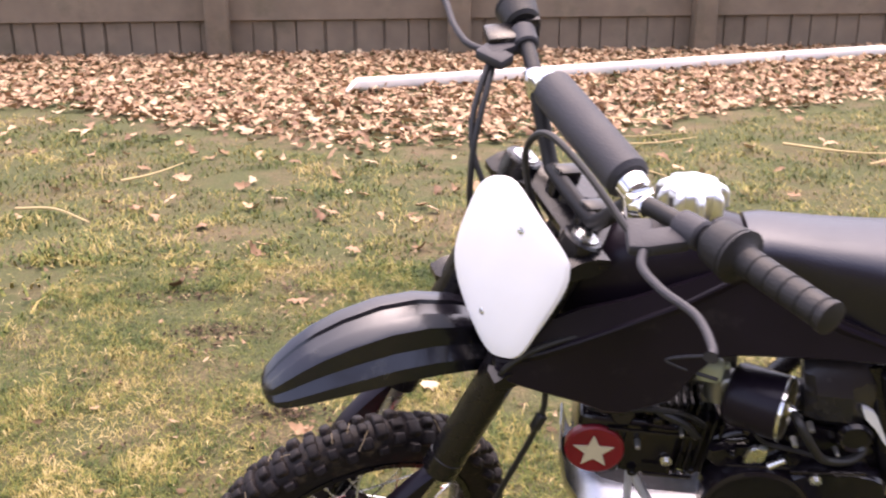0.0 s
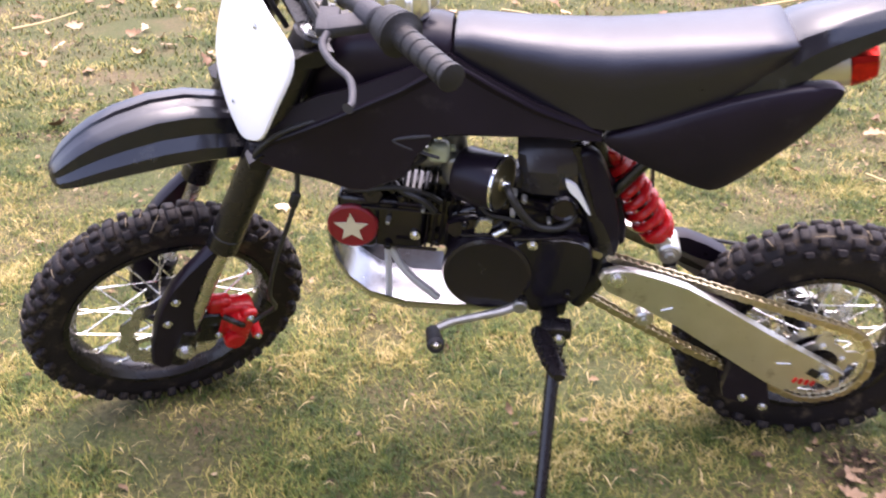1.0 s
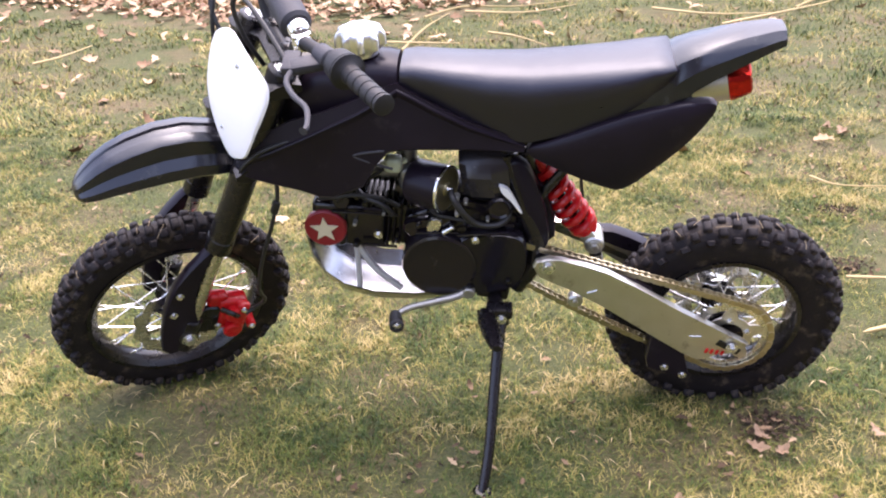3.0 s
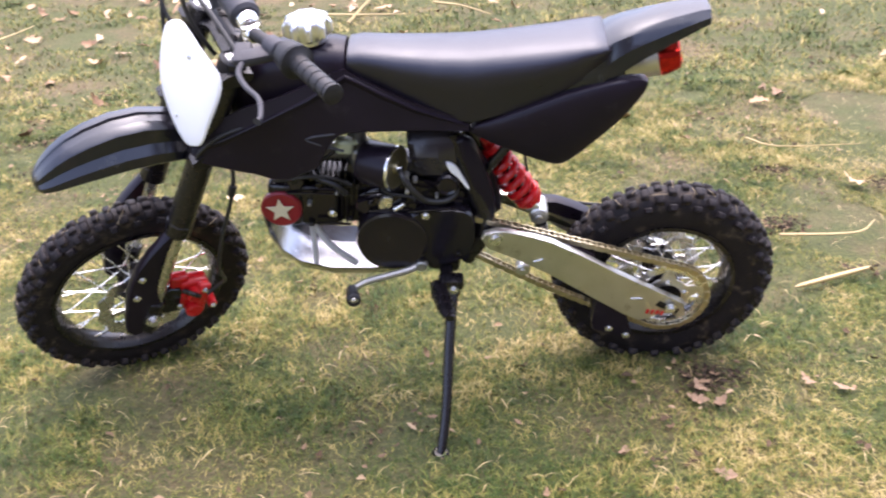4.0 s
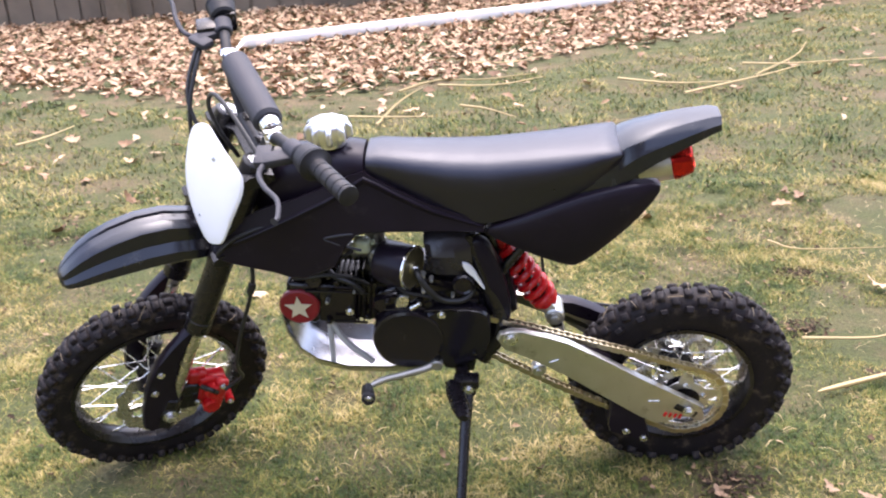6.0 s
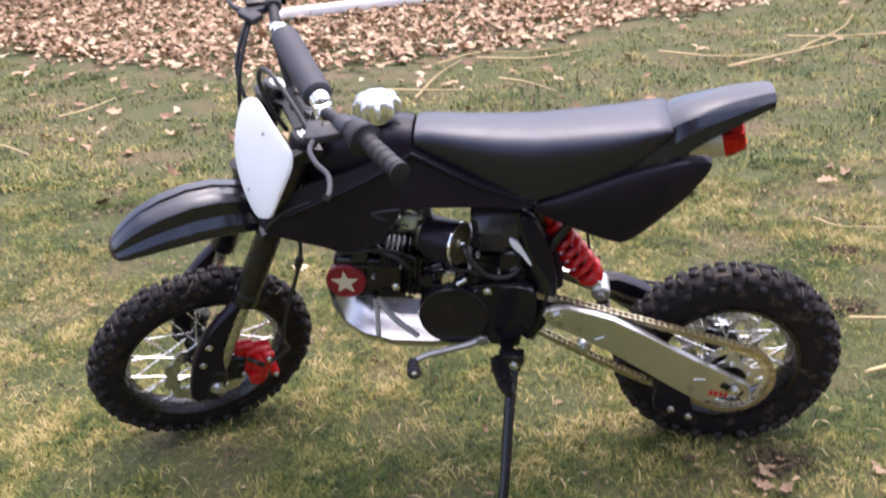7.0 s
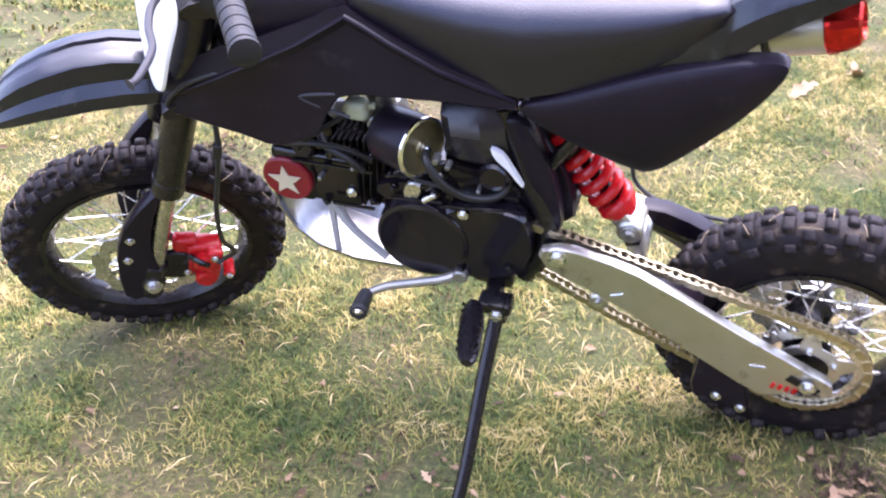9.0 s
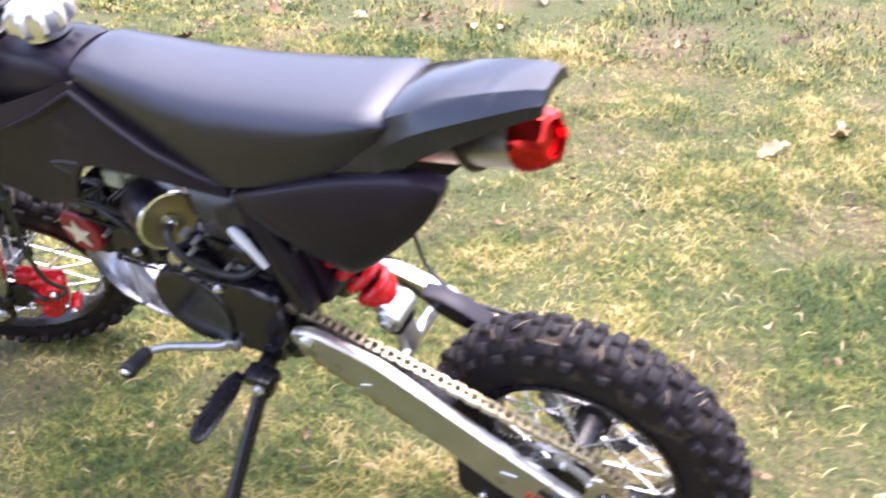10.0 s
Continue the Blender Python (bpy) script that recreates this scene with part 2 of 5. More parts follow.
def build_ground():
    xs, ys = spread(-6, 7, 0.12, 2.0), spread(-1.5, 10.8, 0.12, 2.0)
    verts = [(x, y, ground_height(x, y)) for y in ys for x in xs]
    w = len(xs)
    faces = [(j * w + i, j * w + i + 1, (j + 1) * w + i + 1, (j + 1) * w + i) for j in range(len(ys) - 1) for i in range(w - 1)]
    me = bpy.data.meshes.new("ground")
    me.from_pydata(verts, [], faces)
    for p in me.polygons:
        p.use_smooth = True
    ob = new("ground", me)
    mat = bpy.data.materials.new("thatch_and_soil")
    mat.use_nodes = True
    n, l = mat.node_tree.nodes, mat.node_tree.links
    bsdf = n["Principled BSDF"]
    co = n.new("ShaderNodeTexCoord")

    def tex(scale, detail=8, rough=0.65):
        t = n.new("ShaderNodeTexNoise")
        t.inputs["Scale"].default_value, t.inputs["Detail"].default_value, t.inputs["Roughness"].default_value = scale, detail, rough
        l.new(co.outputs["Object"], t.inputs["Vector"])
        return t.outputs["Fac"]

    def ramp(fac, *stops):
        r = n.new("ShaderNodeValToRGB")
        r.color_ramp.elements[0].position, r.color_ramp.elements[0].color = stops[0][0], (*stops[0][1], 1)
        r.color_ramp.elements[1].position, r.color_ramp.elements[1].color = stops[-1][0], (*stops[-1][1], 1)
        for p, c in stops[1:-1]:
            e = r.color_ramp.elements.new(p)
            e.color = (*c, 1)
        l.new(fac, r.inputs[0])
        return r.outputs[0]

    def mix(fac, a, b):
        q = n.new("ShaderNodeMix")
        q.data_type = "RGBA"
        l.new(fac, q.inputs[0])
        l.new(a, q.inputs[6])
        l.new(b, q.inputs[7])
        return q.outputs[2]

    fine = ramp(tex(70, 10, 0.75), (0.3, (0.035, 0.025, 0.012)), (0.5, (0.12, 0.087, 0.04)), (0.72, (0.29, 0.215, 0.1)))
    green = ramp(tex(90, 10, 0.75), (0.3, (0.022, 0.027, 0.006)), (0.55, (0.075, 0.085, 0.02)), (0.75, (0.2, 0.17, 0.06)))
    soil = ramp(tex(40, 10, 0.7), (0.3, (0.021, 0.013, 0.007)), (0.7, (0.113, 0.074, 0.041)))
    where = ramp(tex(2.2, 5), (0.36, (0, 0, 0)), (0.54, (1, 1, 1)))
    bare = ramp(tex(3.1, 7, 0.7), (0.62, (0, 0, 0)), (0.7, (1, 1, 1)))
    l.new(mix(bare, mix(where, fine, green), soil), bsdf.inputs["Base Color"])
    bsdf.inputs["Roughness"].default_value = 0.9
    bp = n.new("ShaderNodeBump")
    bp.inputs["Strength"].default_value, bp.inputs["Distance"].default_value = 0.9, 0.012
    l.new(tex(120, 8), bp.inputs["Height"])
    l.new(bp.outputs[0], bsdf.inputs["Normal"])
    me.materials.append(mat)
    return tagged(ob, "patchy winter lawn of green and straw-coloured turf", "lawn", kind="structure")


build_ground()

# ---- the dirt bike: x to its tail, y to its right side, z up in its own leaning plane ----
bike = tagged(new("dirt_bike"), "small black dirt bike with red parts on its side stand", "motorcycle")
bike.matrix_basis = pose(0.42, 1.407, 0, 11, 0, -4)
RAKE, STEER = 25.2, 31.0
AXIS = Vector((math.sin(radians(RAKE)), 0, math.cos(radians(RAKE))))
PIVOT = Vector((-0.535, 0, 0.2))
STEERED = Matrix.Translation(PIVOT) @ Matrix.Rotation(radians(STEER), 4, AXIS) @ Matrix.Translation(-PIVOT)


def B():
    return bmesh.new()


def bolts(name, places, d, parent, r=0.006, h=0.007, mat=None):
    """Alike bolts on one shared mesh."""
    first = None
    for q in places:
        m = frame_along(q, Vector(q) + Vector(d))
        if first is None:
            bm = B()
            bolt(bm, (0, 0, 0), (0, 0, 1), r, h)
            first = part(name, bm, mat or STEEL, parent, m=m)
        else:
            share(name, first, parent, m)


def tyre_mesh(radius, bead, half):
    """A knobbly tyre about the y axis, at the origin."""
    bm = B()
    m = Matrix.Rotation(radians(90), 4, "X")
    crown = radius - 0.011
    prof = []
    for k in range(17):
        a = math.pi * k / 16
        s = math.sin(a) ** 0.75
        prof.append((bead + (crown - bead) * s, -half * math.cos(a) * (0.62 + 0.38 * math.sin(a) ** 0.6)))
    prof = [(bead - 0.004, -half * 0.5)] + prof + [(bead - 0.004, half * 0.5)]
    turned(bm, prof, m, 72)
    return bm


def tread(parent, radius, bead, half, knobs):
    """Rows of knobs round the tyre, each its own piece on a shared mesh."""
    crown = radius - 0.011
    ln = 2 * math.pi * radius / knobs * 0.64
    kinds = {}
    jit = random.Random(3)
    for i in range(knobs):
        rows = ((-0.24, 0.023), (0.24, 0.023), (-0.96, 0.014), (0.96, 0.014)) if i % 2 == 0 else ((-0.62, 0.020), (0.62, 0.020), (0.0, 0.016))
        for u, w in rows:
            tilt = u * 0.95
            rad = bead + (crown - bead) * (math.cos(min(1.2, abs(tilt))) ** 0.62) - 0.002
            m = Matrix.Rotation(2 * math.pi * i / knobs, 4, "Y") @ Matrix.Translation((0, half * 0.98 * math.sin(tilt), rad)) @ Matrix.Rotation(-tilt, 4, "X") @ Matrix.Rotation(jit.uniform(-0.12, 0.12), 4, "Z") @ Matrix.Diagonal((jit.uniform(0.85, 1.1), jit.uniform(0.85, 1.12), jit.uniform(0.75, 1.05), 1))
            if w not in kinds:
                bm = B()
                rows8 = ((1.12, -0.008), (1.0, 0.0065), (0.86, 0.0098), (0.66, 0.0112))
                ring = ((-0.5, -0.36), (-0.36, -0.5), (0.36, -0.5), (0.5, -0.36), (0.5, 0.36), (0.36, 0.5), (-0.36, 0.5), (-0.5, 0.36))
                loft(bm, [[Vector((x * ln * k, y * w * k, z)) for x, y in ring] for k, z in rows8])
                kinds[w] = part("knob", bm, RUBBER, parent, m=m)
            else:
                share("knob", kinds[w], parent, m)


def rim_mesh(bead, half):
    bm = B()
    m = Matrix.Rotation(radians(90), 4, "X")
    h = half * 0.72
    prof = [(bead + 0.004, -h), (bead + 0.004, -h + 0.004), (bead - 0.005, -h + 0.009), (bead - 0.014, -h * 0.4), (bead - 0.014, h * 0.4), (bead - 0.005, h - 0.009), (bead + 0.004, h - 0.004), (bead + 0.004, h),
            (bead - 0.006, h), (bead - 0.012, h * 0.75), (bead - 0.021, h * 0.35), (bead - 0.022, 0), (bead - 0.021, -h * 0.35), (bead - 0.012, -h * 0.75), (bead - 0.006, -h), (bead + 0.004, -h)]
    return turned(bm, prof, m, 72)


def disc_mesh(r_out, r_in, y, thick, holes=24, wavy=0.004):
    """A wavy drilled brake disc about the y axis."""
    bm = B()
    seg, arms = 120, 6
    def ring(r, yy, wave):
        return [bm.verts.new((math.cos(a) * (r + wave * math.cos(a * 12)), yy, math.sin(a) * (r + wave * math.cos(a * 12)))) for a in (2 * math.pi * k / seg for k in range(seg))]
    band = [ring(r_out, y - thick / 2, wavy), ring(r_out, y + thick / 2, wavy), ring(r_out - 0.03, y + thick / 2, -wavy), ring(r_out - 0.03, y - thick / 2, -wavy)]
    band.append(band[0])
    for a, b in zip(band, band[1:]):
        for k in range(seg):
            bm.faces.new((a[k], a[(k + 1) % seg], b[(k + 1) % seg], b[k]))
    for i in range(arms):
        a = 2 * math.pi * i / arms
        c, s = math.cos(a), math.sin(a)
        mid = (r_in + r_out - 0.028) / 2
        box(bm, (c * mid, y, s * mid), (r_out - 0.024 - r_in, thick, 0.014), (0, -math.degrees(a), 0))
    turned(bm, [(r_in - 0.012, -thick / 2), (r_in + 0.004, -thick / 2), (r_in + 0.004, thick / 2), (r_in - 0.012, thick / 2), (r_in - 0.012, -thick / 2)], Matrix.Translation((0, y, 0)) @ Matrix.Rotation(radians(90), 4, "X"), 36)
    return bm


def wheel(name, center, radius, bead, half, knobs, m, label):
    at = m @ Matrix.Translation(center)
    bm = B()
    mm = Matrix.Rotation(radians(90), 4, "X")
    turned(bm, [(0, -0.062), (0.02, -0.062), (0.022, -0.05), (0.036, -0.048), (0.038, -0.04), (0.024, -0.034), (0.021, 0), (0.024, 0.034), (0.038, 0.04), (0.036, 0.048), (0.022, 0.05), (0.02, 0.062), (0, 0.062)], mm, 32)
    w = part(name, bm, BLACK_METAL, bike, label, at)
    part("tyre", tyre_mesh(radius, bead, half), RUBBER, w, "muddy black knobbly off-road tyre", angle=30)
    part("rim", rim_mesh(bead, half), BLACK_METAL, w, "black painted rim with a worn bright edge")
    tread(w, radius, bead, half, knobs)
    bm = B()
    rod(bm, (0, 0, 0.036), (0, 0, bead - 0.018), 0.0016, seg=6)
    rod(bm, (0, 0, bead - 0.034), (0, 0, bead - 0.016), 0.003, 0.0025, seg=6)
    proto = None
    for i in range(32):
        a = 2 * math.pi * (i + 0.5) / 32
        side = 1 if i % 2 else -1
        lean = (1 if (i // 2) % 2 else -1) * 0.9
        p0 = Vector((0, side * 0.043, 0))
        h0 = Vector((math.sin(a + lean) * 0.033, side * 0.043, math.cos(a + lean) * 0.033))
        h1 = Vector((math.sin(a) * (bead - 0.014), side * 0.008, math.cos(a) * (bead - 0.014)))
        length = (h1 - h0).length
        mat = frame_along(h0, h1) @ Matrix.Diagonal((1, 1, length / (bead - 0.05), 1)) @ Matrix.Translation((0, 0, -0.036))
        if proto is None:
            proto = part("spoke", bm, STEEL, w, "thin bright steel spoke", mat)
        else:
            share("spoke", proto, w, mat)
    return w


REAR = Vector((0.666, 0, 0.236))
FRONT = Vector((-0.567, 0, 0.265))
fw = wheel("front_wheel", FRONT, 0.27, 0.194, 0.04, 60, STEERED, "spoked front wheel turned to the side")
rw = wheel("rear_wheel", REAR, 0.257, 0.159, 0.051, 52, Matrix(), "spoked rear wheel with sprocket")
part("brake_disc", disc_mesh(0.105, 0.04, -0.056, 0.004), STEEL, fw, "wavy steel brake disc")
part("brake_disc", disc_mesh(0.095, 0.04, 0.058, 0.004), STEEL, rw, "wavy steel brake disc")

# dead grass stuck between the knobs
STUCK = material("stuck_grass", (0.27, 0.21, 0.13), 0.8, vary=0.3, scale=60, bump=0.1)
def stuck_grass(parent, radius, half, count, seed):
    g = random.Random(seed)
    bm = B()
    for k in range(count):
        a, u = g.uniform(0, 2 * math.pi), g.uniform(-0.9, 0.5)
        at = Matrix.Rotation(a, 4, "Y") @ Matrix.Translation((0, half * math.sin(u), radius - 0.012 - 0.04 * (1 - math.cos(u)) + 0.011)) @ Matrix.Rotation(-u, 4, "X") @ Matrix.Rotation(g.uniform(0, 3.14), 4, "Z")
        ln = g.uniform(0.006, 0.018)
        tube(bm, [at @ Vector((ln * t, 0.003 * math.sin(3 * t), 0.002 * (1 - t * t))) for t in (-1, 0, 1)], 0.0008, 5, 2)
    tagged(part("stuck_grass", bm, STUCK, parent, "bits of dead grass stuck in the tread"), kind="stuff")
stuck_grass(fw, 0.27, 0.04, 26, 5)
stuck_grass(rw, 0.257, 0.051, 30, 6)

# rear sprocket
bm = B()
seg = 37 * 4
def tooth(k, r):
    return r + (0.004 if k % 4 in (1, 2) else -0.002)
rows = []
for y in (-0.080, -0.076):
    rows.append([Vector((math.cos(2 * math.pi * k / seg) * tooth(k, 0.089), y, math.sin(2 * math.pi * k / seg) * tooth(k, 0.089))) for k in range(seg)])
inner = [[Vector((math.cos(2 * math.pi * k / seg) * 0.071, y, math.sin(2 * math.pi * k / seg) * 0.071)) for k in range(seg)] for y in (-0.076, -0.080)]
loft(bm, [rows[0], rows[1], inner[0], inner[1], rows[0]], caps=False)
part("sprocket", bm, STEEL, rw, "bright alloy rear sprocket", angle=30)
bm = B()
hole = []
for y in (-0.0805, -0.0765):
    hole.append([Vector((math.cos(q) * (0.052 + 0.024 * max(0.0, math.cos(5 * (q - 0.3)))), y, math.sin(q) * (0.052 + 0.024 * max(0.0, math.cos(5 * (q - 0.3)))))) for q in (2 * math.pi * k / 120 for k in range(120))])
core = [[Vector((math.cos(q) * 0.034, y, math.sin(q) * 0.034)) for q in (2 * math.pi * k / 120 for k in range(120))] for y in (-0.0765, -0.0805)]
loft(bm, [hole[0], hole[1], core[0], core[1], hole[0]], caps=False)
part("sprocket_carrier", bm, ALLOY, rw)
bm = B()
turned(bm, [(0, 0), (0.04, 0), (0.041, 0.006), (0.036, 0.01), (0.02, 0.008), (0, 0.008)], frame_along((0, -0.07, 0), (0, -0.2, 0)), 32)
part("hub_cover", bm, BLACK_METAL, rw, "black hub centre")
bolts("sprocket_bolt", [(math.cos(a) * 0.042, -0.080, math.sin(a) * 0.042) for a in (2 * math.pi * i / 5 + 0.3 for i in range(5))], (0, -1, 0), rw, 0.005, 0.005)

# chain: gold side plates and rollers round both sprockets
bm = B()
CH_A, CH_RA = Vector((0.212, 0, 0.441)), 0.04
CH_B, CH_RB = Vector((REAR.x, 0, REAR.z)), 0.091
d = CH_B - CH_A
base = math.atan2(d.z, d.x)
off = math.acos((CH_RA - CH_RB) / d.length)
loop = []
for a, c, r, steps in ((base + off, CH_A, CH_RA, 0), (base + off, CH_B, CH_RB, 0)):
    loop.append(c + Vector((math.cos(a) * r, 0, math.sin(a) * r)))
for k in range(1, 24):
    a = base + off - (2 * off) * k / 24
    loop.append(CH_B + Vector((math.cos(a) * CH_RB, 0, math.sin(a) * CH_RB)))
lo_b = CH_B + Vector((math.cos(base - off) * CH_RB, 0, math.sin(base - off) * CH_RB))
lo_a = CH_A + Vector((math.cos(base - off) * CH_RA, 0, math.sin(base - off) * CH_RA))
for k in range(9):
    s = k / 8
    q = lo_b.lerp(lo_a, s)
    q.z -= 0.012 * math.sin(math.pi * s)
    loop.append(q)
for k in range(1, 10):
    a = base - off - (2 * math.pi - 2 * off) * k / 10
    loop.append(CH_A + Vector((math.cos(a) * CH_RA, 0, math.sin(a) * CH_RA)))
loop.append(loop[0])
lens = [0.0]
for p, q in zip(loop, loop[1:]):
    lens.append(lens[-1] + (q - p).length)
count = int(lens[-1] / 0.0138)
def along(s):
    s %= lens[-1]
    for k in range(len(loop) - 1):
        if s <= lens[k + 1]:
            return loop[k].lerp(loop[k + 1], (s - lens[k]) / max(1e-9, lens[k + 1] - lens[k]))
    return loop[-1]
for i in range(count):
    p, q = along(i * lens[-1] / count), along((i + 1) * lens[-1] / count)
    mid, ang = (p + q) / 2, -math.degrees(math.atan2(q.z - p.z, q.x - p.x))
    w = 0.0075 if i % 2 else 0.0055
    for s in (-1, 1):
        box(bm, (mid.x, -0.078 + s * w, mid.z), (0.0185, 0.002, 0.0125), (0, ang, 0))
    rod(bm, (p.x, -0.0865, p.z), (p.x, -0.0695, p.z), 0.004, seg=8)
part("chain", bm, GOLD, bike, "muddy gold drive chain")

# swingarm
ARM = ((0.256, 0.454), (0.28, 0.461), (0.305, 0.459), (0.36, 0.443), (0.4, 0.428), (0.469, 0.387), (0.56, 0.327), (0.70, 0.243), (0.706, 0.236), (0.69, 0.226), (0.655, 0.214), (0.628, 0.198), (0.605, 0.193), (0.57, 0.212), (0.495, 0.266), (0.394, 0.34), (0.321, 0.385), (0.262, 0.416), (0.25, 0.44))
bm = B()
plate(bm, ARM, -0.112, -0.095, 0.004)
arm = part("swingarm", bm, ALLOY, bike, "brushed silver alloy swingarm")
bm = B()
plate(bm, [(x, z - (0.045 if k < 6 else 0)) for k, (x, z) in enumerate(ARM)], 0.088, 0.112, 0.004)
part("swingarm_side", bm, ALLOY, arm)
bm = B()
box(bm, (0.378, -0.006, 0.425), (0.026, 0.05, 0.04), (0, -15, 0), 0.005)
part("cross_brace", bm, BLACK_METAL, arm)
bm = B()
box(bm, (0.384, -0.006, 0.398), (0.024, 0.04, 0.075), (0, -12, 0), 0.005)
rod(bm, (0.39, -0.094, 0.365), (0.39, 0.088, 0.365), 0.012, seg=16)
part("shock_clevis", bm, ALLOY, arm, "silver clevis under the shock absorber")
bm = B()
plate(bm, ((0.385, 0.418), (0.42, 0.416), (0.46, 0.4), (0.5, 0.378), (0.5, 0.35), (0.45, 0.365), (0.4, 0.388)), 0.05, 0.082, 0.005)
part("hose_guard", bm, PLASTIC, arm, "black plastic guard on the far arm")
bm = B()
bolt(bm, (0.280, -0.112, 0.441), (0, -1, 0), 0.011, 0.009)
part("pivot_bolt", bm, STEEL, arm)
bm = B()
bolt(bm, (REAR.x + 0.004, -0.116, REAR.z - 0.002), (0, -1, 0), 0.009, 0.01)
part("axle_nut", bm, STEEL, arm)
bm = B()
box(bm, (REAR.x - 0.002, -0.1125, REAR.z - 0.003), (0.055, 0.003, 0.016), (0, 30, 0), 0.001)
part("axle_slot", bm, BLACK_METAL, arm, "dark axle slot in the swingarm")
for k in range(4):
    bm = B()
    box(bm, (0.62 + 0.011 * k, -0.113, 0.222 - 0.002 * k), (0.006, 0.003, 0.012), (0, 20, 0), 0.0005, 1)
    part("red_mark", bm, RED, arm, "small worn red printed mark")
for p, q in (((0.362, -0.1125, 0.376), (0.382, -0.1125, 0.383)), ((0.58, -0.1125, 0.262), (0.605, -0.1125, 0.262))):
    bm = B()
    tube(bm, (p, q), 0.0012, 6, 2)
    part("scratch", bm, STEEL, arm, "bright scratch in the alloy")
bm = B()
plate(bm, ((0.505, 0.285), (0.555, 0.255), (0.575, 0.21), (0.59, 0.15), (0.585, 0.135), (0.5, 0.168), (0.495, 0.19)), -0.11, -0.055, 0.003)
guide = part("chain_guide", bm, PLASTIC, arm, "black plastic chain guide")
bolts("guide_bolt", ((0.537, -0.11, 0.169), (0.577, -0.11, 0.147)), (0, -1, 0), arm, 0.006, 0.006)
bm = B()
plate(bm, ((0.275, 0.445), (0.385, 0.412), (0.5, 0.352), (0.49, 0.34), (0.38, 0.4), (0.27, 0.43)), -0.094, -0.06, 0.003)
part("chain_slider", bm, PLASTIC, arm)
bm = B()
rod(bm, (0.34, -0.094, 0.335), (0.34, -0.068, 0.335), 0.016, seg=20, rim=0.003)
rod(bm, (0.34, -0.1, 0.335), (0.34, -0.06, 0.335), 0.006, seg=12)
part("chain_roller", bm, ALLOY, arm, "pale lower chain roller")

# shock absorber
S0, S1 = Vector((0.256, -0.006, 0.622)), Vector((0.377, -0.006, 0.438))
bm = B()
rod(bm, S0, S1, 0.011, seg=16)
rod(bm, S0, S0.lerp(S1, 0.28), 0.02, 0.022, seg=20, rim=0.003)
shock = part("shock_absorber", bm, BLACK_METAL, bike, "black shock absorber with red coil spring")
bm = B()
mm = frame_along(S0, S1)
ln = (S1 - S0).length
coil = [mm @ Vector((0.027 * math.cos(2 * math.pi * 5.6 * k / 150), 0.027 * math.sin(2 * math.pi * 5.6 * k / 150), ln * (0.13 + 0.66 * k / 150))) for k in range(151)]
tube(bm, coil, 0.0086, 10, 1)
part("spring", bm, RED, shock, "red coil spring")
bm = B()
turned(bm, [(0, ln * 0.76), (0.031, ln * 0.76), (0.032, ln * 0.82), (0.022, ln * 0.9), (0, ln * 0.9)], mm, 24)
part("spring_seat", bm, RED, shock)
bm = B()
turned(bm, [(0, ln * 0.06), (0.03, ln * 0.06), (0.031, ln * 0.12), (0, ln * 0.13)], mm, 24)
part("spring_seat", bm, RED, shock)
bm = B()
rod(bm, S1 + Vector((0, -0.03, 0)), S1 + Vector((0, 0.03, 0)), 0.021, seg=20, rim=0.003)
box(bm, S1.lerp(S0, 0.06), (0.03, 0.05, 0.05), (0, -36, 0), 0.004)
bolt(bm, S1 + Vector((0, -0.03, 0)), (0, -1, 0), 0.009, 0.008)
part("lower_mount", bm, ALLOY, shock, "silver lower shock mount")
bm = B()
rod(bm, S0 + Vector((0, -0.02, 0)), S0 + Vector((0, 0.02, 0)), 0.019, seg=20, rim=0.003)
part("upper_eye", bm, RED, shock)

# steel frame
bm = B()
tube(bm, ((-0.3, 0, 0.79), (-0.15, 0, 0.77), (0.05, 0, 0.72), (0.2, 0, 0.66)), 0.02, 12)
for s in (-1, 1):
    tube(bm, ((0.2, s * 0.045, 0.67), (0.222, s * 0.055, 0.58), (0.255, s * 0.065, 0.48), (0.25, s * 0.07, 0.42), (0.215, s * 0.07, 0.36)), 0.021, 14)
    tube(bm, ((0.19, s * 0.05, 0.68), (0.35, s * 0.055, 0.76), (0.52, s * 0.05, 0.83)), 0.011, 10)
    tube(bm, ((0.24, s * 0.06, 0.55), (0.34, s * 0.06, 0.68), (0.44, s * 0.055, 0.78)), 0.010, 10)
rod(bm, (0.24, -0.075, 0.45), (0.24, 0.075, 0.45), 0.016, seg=14)
box(bm, (0.235, -0.058, 0.5), (0.05, 0.02, 0.12), (0, -12, 0), 0.006)
box(bm, (0.235, 0.058, 0.5), (0.05, 0.02, 0.12), (0, -12, 0), 0.006)
box(bm, (0.225, 0, 0.63), (0.06, 0.07, 0.06), (0, -20, 0), 0.008)
rod(bm, (-0.258, 0, 0.70), (-0.20, 0, 0.86), 0.027, seg=18, rim=0.003)
part("frame", bm, BLACK_METAL, bike, "black tubular steel frame")
bm = B()
plate(bm, ((0.205, 0.665), (0.235, 0.662), (0.262, 0.60), (0.278, 0.53), (0.28, 0.47), (0.255, 0.455), (0.246, 0.51), (0.228, 0.585)), -0.078, -0.05, 0.006, 3)
part("frame_plate", bm, PLASTIC, bike, "black curved frame plate", angle=50)
